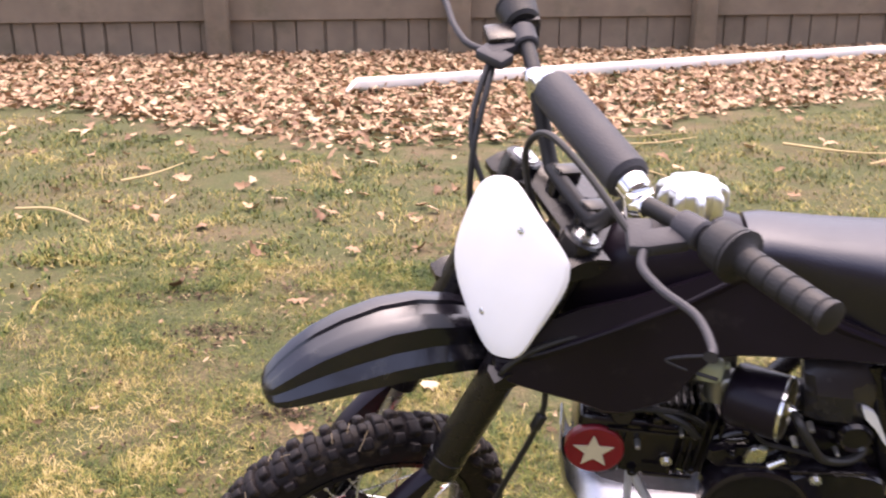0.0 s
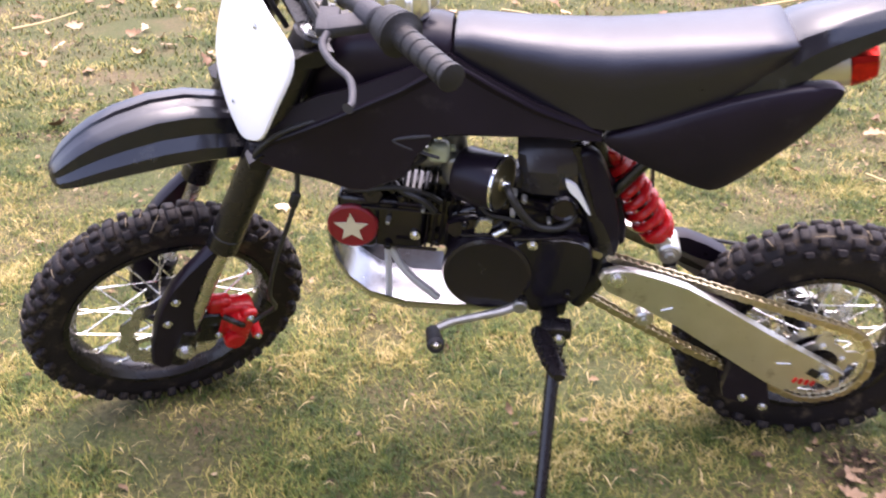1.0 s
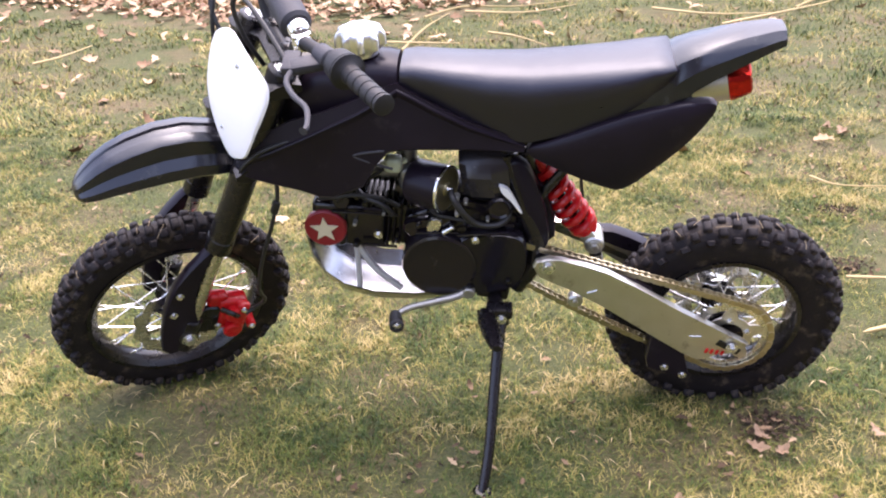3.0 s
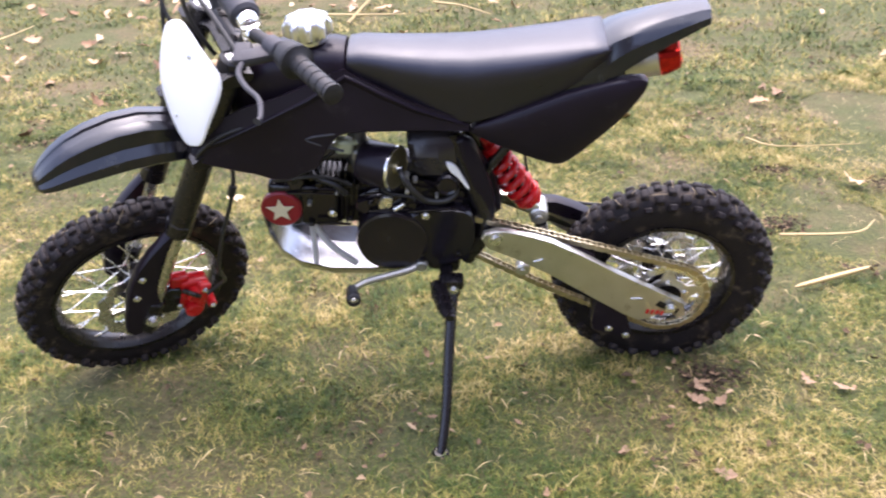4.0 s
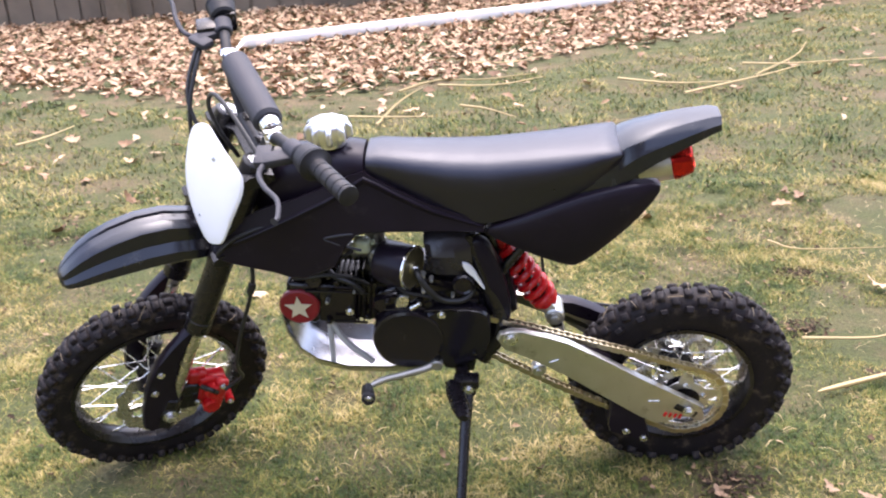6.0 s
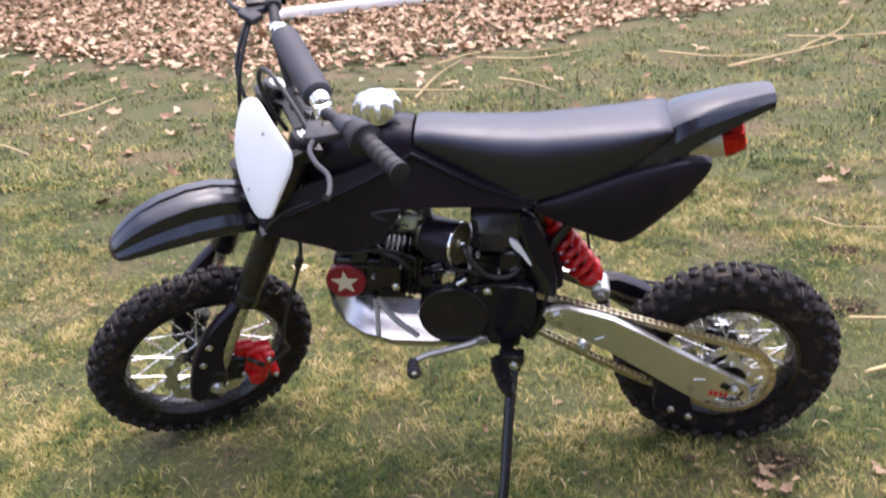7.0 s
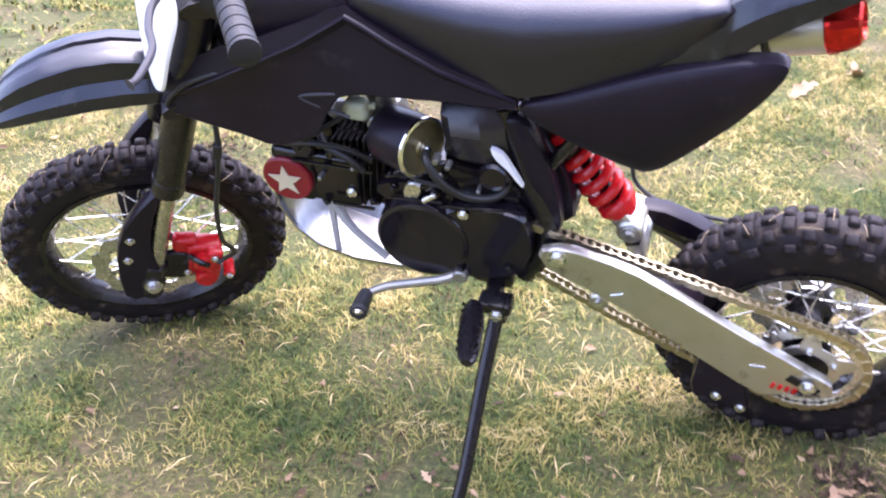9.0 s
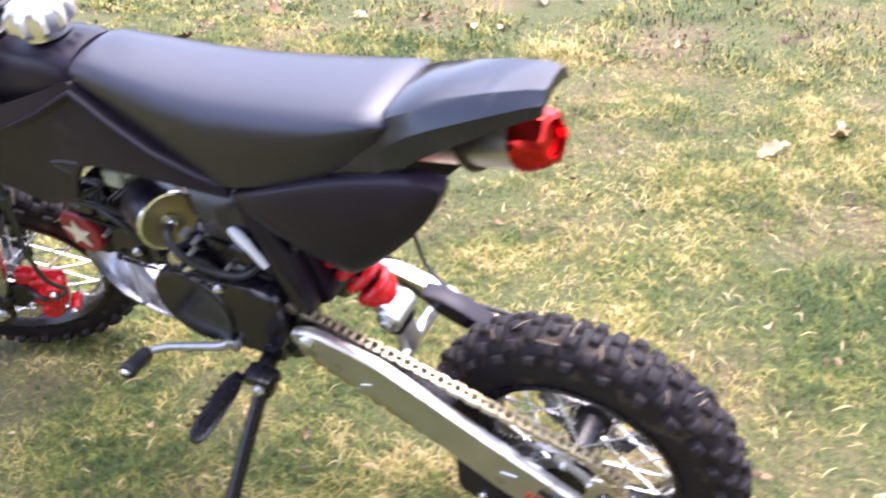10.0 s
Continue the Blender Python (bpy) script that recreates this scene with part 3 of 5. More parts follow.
# low inner fender behind the engine
bm = B()
plate(bm, ((0.2, 0.655), (0.245, 0.63), (0.285, 0.55), (0.295, 0.47), (0.262, 0.462), (0.25, 0.53), (0.21, 0.6)), -0.05, 0.05, 0.006, 2)
part("inner_fender", bm, PLASTIC, bike)

UPPER = pose(0, -0.036, 0.002)
# seat
def section(x, top, bot, w, crown=0.03, lean=1.0, y0=0.0):
    pts = []
    prof = ((-0.86, 0.0), (-0.95 * lean, 0.25), (-1.02 * lean, 0.5), (-1.04 * lean, 0.66), (-1.0 * lean, 0.78), (-0.88 * lean, 0.885), (-0.66 * lean, 0.955), (-0.33, 0.99), (0, 1.0))
    for u, v in prof + tuple((-a, b) for a, b in reversed(prof[:-1])):
        pts.append(Vector((x, y0 + u * w, bot + (top - bot) * v)))
    return pts
bm = B()
seat_rows = ((0.002, 0.848, 0.82, 0.05), (0.006, 0.870, 0.81, 0.056), (0.03, 0.874, 0.795, 0.06), (0.1, 0.868, 0.765, 0.07), (0.17, 0.864, 0.735, 0.08), (0.24, 0.863, 0.728, 0.085), (0.32, 0.868, 0.748, 0.085), (0.4, 0.874, 0.78, 0.083), (0.455, 0.880, 0.815, 0.078), (0.49, 0.881, 0.845, 0.074), (0.5, 0.870, 0.86, 0.064))
loft(bm, [section(*r, lean=0.94) for r in seat_rows])
part("seat", bm, VINYL, bike, "long black vinyl seat", UPPER, angle=60)

# tail fender
bm = B()
def tail_section(x, top, bot, w):
    return [Vector((x, y * w, z)) for y, z in ((-1, bot), (-0.98, bot + (top - bot) * 0.55), (-0.78, top - 0.006), (-0.62, top), (0, top + 0.002), (0.62, top), (0.78, top - 0.006), (0.98, bot + (top - bot) * 0.55), (1, bot), (0.8, bot + 0.006), (0, bot + 0.012), (-0.8, bot + 0.006))]
loft(bm, [tail_section(*r) for r in ((0.30, 0.79, 0.735, 0.055), (0.40, 0.845, 0.76, 0.066), (0.488, 0.88, 0.792, 0.072), (0.504, 0.89, 0.812, 0.07), (0.53, 0.9, 0.834, 0.067), (0.56, 0.908, 0.852, 0.063), (0.62, 0.922, 0.882, 0.054), (0.665, 0.93, 0.902, 0.044), (0.682, 0.929, 0.905, 0.036))])
part("tail_fender", bm, FENDER_PLASTIC, bike, "pointed glossy black tail fender", pose(0, -0.036, -0.005), angle=28)

# side number panels
SIDE = ((0.236, 0.714), (0.268, 0.73), (0.332, 0.756), (0.42, 0.789), (0.5, 0.81), (0.54, 0.815), (0.566, 0.814), (0.571, 0.803), (0.556, 0.773), (0.517, 0.722), (0.45, 0.657), (0.416, 0.633), (0.392, 0.633), (0.345, 0.651), (0.3, 0.672), (0.244, 0.697))
for s in (-1, 1):
    bm = B()
    pillow(bm, SIDE, 0.117 * s if s < 0 else 0.06, 0.011, 0.026, 2, shape=lambda x, z: -0.02 * max(0, (0.3 - x) / 0.06) * 0.5)
    part("side_panel", bm, PLASTIC, bike, "black plastic side number panel", angle=50)

# tank and shrouds
bm = B()
loft(bm, [section(*r) for r in ((-0.225, 0.80, 0.74, 0.04), (-0.2, 0.84, 0.72, 0.05), (-0.14, 0.874, 0.71, 0.056), (-0.07, 0.879, 0.71, 0.058), (-0.02, 0.877, 0.72, 0.058), (0.0, 0.872, 0.73, 0.055), (0.003, 0.86, 0.75, 0.05))])
part("fuel_tank", bm, PLASTIC, bike, "black plastic fuel tank cover", UPPER, angle=60)
# stations along the shroud: x, lower edge, ridge, upper edge, and how far each stands out
SHROUD = ((-0.314, 0.69, 0.698, 0.706, 0.128, 0.13, 0.126), (-0.295, 0.668, 0.704, 0.733, 0.128, 0.136, 0.122), (-0.248, 0.649, 0.722, 0.759, 0.122, 0.137, 0.114), (-0.2, 0.632, 0.742, 0.781, 0.116, 0.135, 0.106),
          (-0.165, 0.613, 0.757, 0.79, 0.11, 0.132, 0.101), (-0.137, 0.611, 0.769, 0.798, 0.108, 0.129, 0.097), (-0.075, 0.636, 0.795, 0.82, 0.106, 0.121, 0.09), (-0.05, 0.682, 0.808, 0.829, 0.108, 0.116, 0.088),
          (-0.025, 0.712, 0.821, 0.84, 0.109, 0.111, 0.088), (0.0, 0.718, 0.834, 0.846, 0.109, 0.104, 0.09), (0.025, 0.719, 0.822, 0.838, 0.109, 0.107, 0.09), (0.064, 0.719, 0.801, 0.825, 0.109, 0.113, 0.092),
          (0.128, 0.718, 0.768, 0.8, 0.108, 0.118, 0.095), (0.19, 0.714, 0.742, 0.77, 0.106, 0.116, 0.095), (0.232, 0.708, 0.722, 0.74, 0.1, 0.108, 0.09))
for s in (-1, 1):
    bm = B()
    rows = []
    for x, lo, mid, hi, yl, ym, yh in SHROUD:
        dip = min(1.0, (mid - lo) / 0.06)
        yl += 0.008
        top = hi if x < 0.02 else mid + 0.008
        yt = max(yh, ym - 0.35 * (top - mid) - 0.004)
        near = [(yl - 0.01, lo + 0.004), (yl, lo), (yl + 0.003, lo + 0.004), (yl + (ym - yl) * 0.4, lo + (mid - lo) * 0.45), (ym - 0.005 * dip, mid - 0.014 * dip), (ym, mid - 0.002), (ym - 0.0015, mid + 0.001), (ym - 0.005, mid + 0.0025), ((ym - 0.005 + yt) / 2, (mid + top) / 2 + 0.001), (yt, top), (yt - 0.01, top - 0.002)]
        rows.append([Vector((x, s * y if s < 0 else y - 0.068, z)) for y, z in near])
    loft(bm, rows)
    part("radiator_shroud", bm, PLASTIC, bike, "angular black plastic shroud with a moulded ridge", angle=22)
bm = B()
tube(bm, ((-0.018, -0.112, 0.674), (-0.05, -0.114, 0.686), (-0.088, -0.116, 0.704), (-0.075, -0.117, 0.711), (-0.03, -0.117, 0.717)), 0.0028, 8, 4)
part("shroud_bracket", bm, FOAM, bike, "thin grey bracket edge below the shroud")

# tank cap
bm = B()
def cap_row(r, z, lobe):
    return [Vector((-0.068 + math.cos(q) * (r + lobe * max(0, math.cos(9 * q)) ** 0.5), math.sin(q) * (r + lobe * max(0, math.cos(9 * q)) ** 0.5), z)) for q in (2 * math.pi * k / 108 for k in range(108))]
loft(bm, [cap_row(*r) for r in ((0.033, 0.886, 0), (0.034, 0.892, 0), (0.034, 0.897, 0.006), (0.037, 0.903, 0.011), (0.037, 0.921, 0.011), (0.036, 0.929, 0.007), (0.032, 0.934, 0.002), (0.022, 0.937, 0), (0.005, 0.937, 0))])
part("fuel_cap", bm, CAP_CHROME, bike, "polished silver fuel cap", pose(0, -0.04, -0.004))

# ---- front end, turned with the steering ----
def fork_x(z):
    return -0.573 + (z - 0.246) * 0.494
bm = B()
steerer = PIVOT + AXIS * 0.75
rod(bm, PIVOT + AXIS * 0.52, steerer, 0.019, seg=18, rim=0.002)
fork = part("fork", bm, BLACK_METAL, bike, "black upside-down front fork", STEERED)
for s in (-1, 1):
    bm = B()
    rod(bm, (fork_x(0.505), s * 0.09, 0.505), (fork_x(0.90), s * 0.09, 0.90), 0.0275, seg=24, rim=0.003)
    rod(bm, (fork_x(0.495), s * 0.09, 0.495), (fork_x(0.53), s * 0.09, 0.53), 0.0285, seg=24, rim=0.004)
    part("fork_tube", bm, BLACK_METAL, fork)
    bm = B()
    rod(bm, (fork_x(0.27), s * 0.09, 0.27), (fork_x(0.51), s * 0.09, 0.51), 0.0175, seg=20)
    part("stanchion", bm, STANCHION, fork, "bare metal fork stanchion")
for s in (-1, 1):
    bm = B()
    rod(bm, (fork_x(0.225), s * 0.09, 0.225), (fork_x(0.31), s * 0.09, 0.31), 0.024, seg=20, rim=0.004)
    rod(bm, (FRONT.x + 0.004, s * 0.07, FRONT.z), (FRONT.x + 0.004, s * 0.112, FRONT.z), 0.022, seg=20, rim=0.003)
    part("fork_foot", bm, BLACK_METAL, fork)
    bm = B()
    gx = lambda z: fork_x(z) - 0.033
    plate(bm, ((gx(0.52) + 0.02, 0.515), (gx(0.52) - 0.012, 0.50), (gx(0.42) - 0.03, 0.44), (gx(0.34) - 0.036, 0.36), (gx(0.25) - 0.022, 0.245), (gx(0.23) + 0.02, 0.225), (gx(0.28) + 0.05, 0.262), (gx(0.36) + 0.02, 0.365), (gx(0.45) + 0.018, 0.46)), s * 0.082, s * 0.108, 0.006, 2)
    part("fork_guard", bm, PLASTIC, fork, "black plastic fork guard")
    bolts("guard_bolt", ((-0.552, s * 0.107, 0.407), (-0.577, s * 0.107, 0.354)), (0, s, 0), fork)
    bm = B()
    bolt(bm, (FRONT.x + 0.004, s * 0.111, FRONT.z), (0, s, 0), 0.012, 0.014)
    part("axle_nut", bm, STEEL, fork)
for z, name in ((0.70, "lower_triple_clamp"), (0.875, "upper_triple_clamp")):
    bm = B()
    x = fork_x(z)
    ax = PIVOT.x + (z - 0.2) * math.tan(radians(RAKE))
    loft(bm, [[Vector((x + (ax - x) * (1 if abs(u) < 0.5 else 0) + 0.036 * math.cos(a) * (1.25 if abs(u) < 0.5 else 1), u * 0.125, z + 0.016 * math.sin(a) - 0.0)) for a in (math.pi / 8 + math.pi * k / 4 for k in range(8))] for u in (-1, -0.8, -0.35, 0, 0.35, 0.8, 1)])
    rod(bm, (ax - 0.01, 0, z - 0.03), (ax + 0.01, 0, z + 0.025), 0.028, seg=18, rim=0.003)
    part(name, bm, BLACK_METAL, fork)
bolts("fork_cap", [(fork_x(0.90), s * 0.09, 0.90) for s in (-1, 1)], (0.42, 0, 0.9), fork, 0.012, 0.008)

# front fender
bm = B()
def arch(x, ridge, edge, w, shift=0.0):
    row = []
    for u in (-1, -0.93, -0.67, -0.57, -0.5, -0.22, -0.16, 0, 0.16, 0.22, 0.5, 0.57, 0.67, 0.93, 1):
        k = abs(u)
        h = np.interp(k, (0, 0.16, 0.22, 0.5, 0.57, 0.67, 0.93, 1.0), (0.92, 0.93, 1.0, 0.97, 0.93, 0.5, 0.3, 0.0))
        row.append(Vector((x + shift * k * k, u * w, edge + (ridge - edge) * float(h))))
    return row + [p - Vector((0, p.y * 0.06, 0.005)) for p in reversed(row)]
loft(bm, [arch(*r) for r in ((-0.674, 0.684, 0.679, 0.01), (-0.671, 0.69, 0.678, 0.024), (-0.662, 0.7, 0.679, 0.037), (-0.645, 0.715, 0.683, 0.047), (-0.62, 0.732, 0.688, 0.055), (-0.59, 0.746, 0.692, 0.061), (-0.55, 0.757, 0.694, 0.066), (-0.495, 0.763, 0.692, 0.068), (-0.44, 0.756, 0.684, 0.068), (-0.39, 0.736, 0.67, 0.065), (-0.345, 0.712, 0.65, 0.06), (-0.30, 0.688, 0.63, 0.055), (-0.25, 0.65, 0.605, 0.05))])
fender = part("front_fender", bm, FENDER_PLASTIC, bike, "long glossy black front fender with moulded grooves", STEERED, angle=24)

# number plate
P_MID, P_ACROSS, P_UP = Vector((-0.315, -0.103, 0.829)), Vector((0.079, -0.067, 0.033)), Vector((-0.007, 0.05, 0.109))
P_OUT = P_UP.cross(P_ACROSS).normalized()
if P_OUT.x > 0:
    P_OUT = -P_OUT
def plate_point(u, v):
    """u across -1..1, v up -1..1, on a slightly bowed blade"""
    return P_MID + P_ACROSS * u + P_UP * v - P_OUT * (0.022 * u * u + 0.008 * v * v)
ring = smooth_ring(((0, 1), (0.3, 0.93), (0.62, 0.6), (0.95, 0.2), (1, 0.0), (0.9, -0.25), (0.55, -0.68), (0.27, -0.95), (0, -1), (-0.27, -0.95), (-0.55, -0.68), (-0.9, -0.25), (-1, 0.0), (-0.95, 0.2), (-0.62, 0.6), (-0.3, 0.93)), 3)
bm = B()
rows = []
for f, d in ((0.01, 0.005), (0.6, 0.005), (0.96, 0.005), (1.0, 0.002), (0.99, -0.002), (0.95, -0.003), (0.8, -0.004), (0.4, -0.004), (0.01, -0.004)):
    rows.append([plate_point(q.x * f, q.y * f) - P_OUT * d for q in ring])
loft(bm, rows)
shield = part("number_plate", bm, WHITE, bike, "blank white front number plate", angle=50)
bolts("plate_screw", [plate_point(u, v) + P_OUT * 0.003 for u, v in ((0.42, 0.42), (-0.28, -0.5))], P_OUT, shield, 0.0035, 0.003)

# handlebar
BAR = [(x, s * y, z) for s, run in ((-1, 1), (1, -1)) for x, y, z in ((-0.158, 0.4, 1.066), (-0.182, 0.25, 1.04), (-0.202, 0.16, 1.025), (-0.21, 0.125, 1.005), (-0.213, 0.07, 0.935), (-0.215, 0.045, 0.928))[::run]]
bm = B()
tube(bm, BAR, 0.011, 14, 5)
rod(bm, (-0.2, -0.14, 1.02), (-0.2, 0.14, 1.02), 0.0085, seg=12)
bars = part("handlebar", bm, GRIP, bike, "black braced handlebar", STEERED @ Matrix.Translation((-0.02, -0.02, -0.016)))
bm = B()
rod(bm, (-0.202, -0.108, 1.026), (-0.202, 0.104, 1.026), 0.028, seg=28, rim=0.006)
part("bar_pad", bm, FOAM, bars, "round grey-black foam crossbar pad")
for s in (-1, 1):
    bm = B()
    rod(bm, (-0.202, s * 0.108, 1.024), (-0.202, s * 0.132, 1.022), 0.02, 0.019, seg=20, rim=0.003)
    box(bm, (-0.204, s * 0.132, 1.012), (0.034, 0.02, 0.036), (0, 0, 0), 0.005)
    rod(bm, (-0.208, s * 0.138, 1.012), (-0.204, s * 0.155, 1.022), 0.0145, seg=16, rim=0.002)
    part("crossbar_clamp", bm, CHROME, bars, "polished crossbar clamp")
    bm = B()
    box(bm, (-0.208, s * 0.04, 0.905), (0.038, 0.026, 0.07), (0, 12, 0), 0.006)
    part("bar_riser", bm, BLACK_METAL, bars)
    a, b = Vector((-0.174, s * 0.28, 1.046)), Vector((-0.158, s * 0.402, 1.066))
    mm = frame_along(a, b)
    ln = (b - a).length
    bm = B()
    prof = [(0.011, 0), (0.03, 0), (0.031, 0.004), (0.02, 0.008)]
    k = 0.012
    while k < ln - 0.022:
        prof += [(0.0168, k), (0.0168, k + 0.017), (0.0155, k + 0.018), (0.0155, k + 0.020)]
        k += 0.021
    prof += [(0.018, ln - 0.006), (0.018, ln), (0.012, ln + 0.002), (0, ln + 0.002)]
    turned(bm, prof, mm, 20)
    part("grip", bm, GRIP, bars, "ribbed black rubber grip")
    bm = B()
    rod(bm, a.lerp(b, -0.3), a.lerp(b, 0.02), 0.026, 0.03, seg=24, rim=0.005)
    part("throttle_collar", bm, GRIP, bars)
    # lever perch and lever
    p = Vector((-0.2, s * 0.215, 1.022))
    bm = B()
    rod(bm, (-0.193, s * 0.20, 1.032), (-0.185, s * 0.235, 1.038), 0.018, seg=16, rim=0.003)
    box(bm, (-0.222, s * 0.215, 1.028), (0.055, 0.03, 0.018), (0, 0, s * 10), 0.005)
    box(bm, (-0.242, s * 0.2, 1.028), (0.03, 0.05, 0.016), (0, 0, s * 25), 0.005)
    part("lever_perch", bm, FOAM, bars, "grey cast lever perch")
    bm = B()
    tube(bm, ((-0.245, s * 0.215, 1.028), (-0.265, s * 0.245, 1.03), (-0.268, s * 0.29, 1.038), (-0.262, s * 0.34, 1.048), (-0.275, s * 0.385, 1.056), (-0.285, s * 0.397, 1.058)), lambda t: 0.0052 - 0.001 * t + (0.003 if t > 0.97 else 0), 10, 5)
    part("lever", bm, FOAM, bars, "grey hand lever")
# cables from the levers and throttle
for pts in (((-0.25, -0.19, 1.03), (-0.262, -0.1, 1.055), (-0.275, -0.03, 1.06), (-0.285, 0.0, 1.02), (-0.275, 0.005, 0.95), (-0.25, 0.0, 0.88)),
            ((-0.235, 0.21, 1.02), (-0.265, 0.17, 1.0), (-0.305, 0.12, 0.94), (-0.32, 0.09, 0.86), (-0.31, 0.07, 0.78)),
            ((-0.2, 0.25, 1.03), (-0.25, 0.2, 1.02), (-0.30, 0.14, 0.96), (-0.30, 0.09, 0.9), (-0.27, 0.05, 0.84)),
            ((-0.35, -0.09, 0.70), (-0.345, -0.1, 0.74), (-0.3, -0.11, 0.775), (-0.22, -0.13, 0.80))):
    bm = B()
    tube(bm, pts, 0.0045, 8, 8)
    part("cable", bm, CABLE, bars, "black control cable")
# switch pod on the far grip
bm = B()
box(bm, (-0.17, 0.26, 1.03), (0.04, 0.05, 0.045), (0, 0, -12), 0.008)
box(bm, (-0.215, 0.235, 1.03), (0.05, 0.045, 0.03), (0, 0, -12), 0.006)
part("brake_reservoir", bm, BLACK_METAL, bars)

# front caliper and brake hose
bm = B()
box(bm, (-0.46, -0.074, 0.275), (0.066, 0.042, 0.09), (0, 20, 0), 0.012, 3)
box(bm, (-0.48, -0.074, 0.325), (0.044, 0.03, 0.036), (0, 20, 0), 0.009, 3)
box(bm, (-0.445, -0.1, 0.269), (0.03, 0.022, 0.092), (0, 24, 0), 0.008, 3)
rod(bm, (-0.468, -0.06, 0.238), (-0.468, -0.112, 0.238), 0.021, seg=20, rim=0.004)
rod(bm, (-0.456, -0.06, 0.288), (-0.456, -0.114, 0.288), 0.019, seg=20, rim=0.004)
rod(bm, (-0.425, -0.07, 0.232), (-0.425, -0.108, 0.232), 0.011, seg=14, rim=0.003)
caliper = part("brake_caliper", bm, RED, bike, "bright red front brake caliper", STEERED)
bolts("caliper_bolt", ((-0.496, -0.1, 0.265), (-0.425, -0.107, 0.232), (-0.432, -0.111, 0.3)), (0, -1, 0), caliper, 0.005)
bm = B()
tube(bm, ((-0.478, -0.098, 0.31), (-0.46, -0.114, 0.305), (-0.448, -0.115, 0.29)), 0.006, 8, 4)
part("bleed_nipple", bm, BLACK_METAL, caliper)
bm = B()
plate(bm, ((-0.545, 0.31), (-0.5, 0.32), (-0.462, 0.285), (-0.465, 0.245), (-0.51, 0.24), (-0.55, 0.26)), -0.078, -0.092, 0.003, 2)
part("caliper_bracket", bm, BLACK_METAL, caliper)
bm = B()
tube(bm, ((-0.308, -0.13, 0.70), (-0.316, -0.148, 0.65), (-0.335, -0.152, 0.59), (-0.37, -0.148, 0.49), (-0.392, -0.14, 0.39), (-0.385, -0.13, 0.335), (-0.41, -0.115, 0.3), (-0.43, -0.115, 0.29)), 0.0045, 8, 8)
box(bm, (-0.324, -0.151, 0.627), (0.014, 0.014, 0.03), (0, 20, 0), 0.003)
part("brake_hose", bm, CABLE, caliper, "black hydraulic brake hose")

# ---- engine ----
bm = B()
box(bm, (0.12, 0, 0.46), (0.2, 0.15, 0.13), (0, 0, 0), 0.018, 3)
box(bm, (0.06, 0, 0.5), (0.12, 0.13, 0.11), (0, -20, 0), 0.012, 3)
box(bm, (0.13, 0, 0.40), (0.18, 0.11, 0.05), (0, 0, 0), 0.012)
engine = part("engine", bm, CASE, bike, "black four-stroke engine with a horizontal cylinder")
bm = B()
box(bm, (-0.02, 0, 0.502), (0.07, 0.105, 0.10), (0, 8, 0), 0.006)
for i in range(5):
    box(bm, (-0.045 + i * 0.0125, 0, 0.51 + i * 0.0016), (0.005, 0.13, 0.108), (0, 8, 0), 0.002, 1)
part("cylinder", bm, CASE, engine, "finned black cylinder")
bm = B()
box(bm, (-0.125, 0, 0.508), (0.15, 0.135, 0.105), (0, 6, 0), 0.012, 3)
box(bm, (-0.165, 0, 0.515), (0.075, 0.15, 0.11), (0, 6, 0), 0.014, 3)
box(bm, (-0.13, 0, 0.575), (0.07, 0.08, 0.05), (0, 6, 0), 0.01, 2)
rod(bm, (-0.135, -0.02, 0.56), (-0.135, -0.075, 0.575), 0.022, 0.02, seg=6, rim=0.003)
part("cylinder_head", bm, CASE, engine)
bm = B()
mm = Matrix.Translation((-0.173, -0.074, 0.511)) @ Matrix.Rotation(radians(90), 4, "X")
turned(bm, [(0, -0.004), (0.0435, -0.004), (0.0435, 0.006), (0.04, 0.009), (0.030, 0.009), (0, 0.009)], mm, 40)
cover = part("cam_cover", bm, STAR_RED, engine, "round red cover with a cream star")
bm = B()
st = [Vector((-0.174 + (0.031 if k % 2 == 0 else 0.0135) * math.sin(math.pi * k / 5), 0.511 + (0.031 if k % 2 == 0 else 0.0135) * math.cos(math.pi * k / 5))) for k in range(10)]
plate(bm, st, -0.0835, -0.0865, 0.001)
part("star", bm, CREAM, engine, "cream five-pointed star")
# stator cover: broad oval disc
bm = B()
mm = Matrix.Translation((0.06, -0.075, 0.437)) @ Matrix.Rotation(radians(90), 4, "X")
turned(bm, [(0, -0.01), (0.079, -0.01), (0.079, 0.026), (0.076, 0.033), (0.07, 0.036), (0.06, 0.034), (0.0, 0.036)], mm, 56)
part("stator_cover", bm, CASE, engine, "round black engine side cover")
bm = B()
plate(bm, ((0.10, 0.50), (0.16, 0.515), (0.215, 0.512), (0.236, 0.49), (0.238, 0.43), (0.215, 0.385), (0.17, 0.367), (0.11, 0.37)), -0.07, -0.105, 0.006, 2)
part("sprocket_cover", bm, CASE, engine, "black front sprocket cover")
bm = B()
plate(bm, ((-0.01, 0.53), (0.06, 0.545), (0.11, 0.54), (0.115, 0.505), (0.06, 0.515), (0.0, 0.5)), -0.07, -0.09, 0.004, 2)
plate(bm, ((0.04, 0.565), (0.12, 0.575), (0.2, 0.555), (0.22, 0.52), (0.12, 0.525), (0.05, 0.53)), -0.045, -0.075, 0.006, 2)
part("upper_case", bm, CASE, engine)
bolts("engine_bolt", ((-0.067, -0.07, 0.489), (0.135, -0.108, 0.505), (0.19, -0.078, 0.545)), (0, -1, 0), engine)
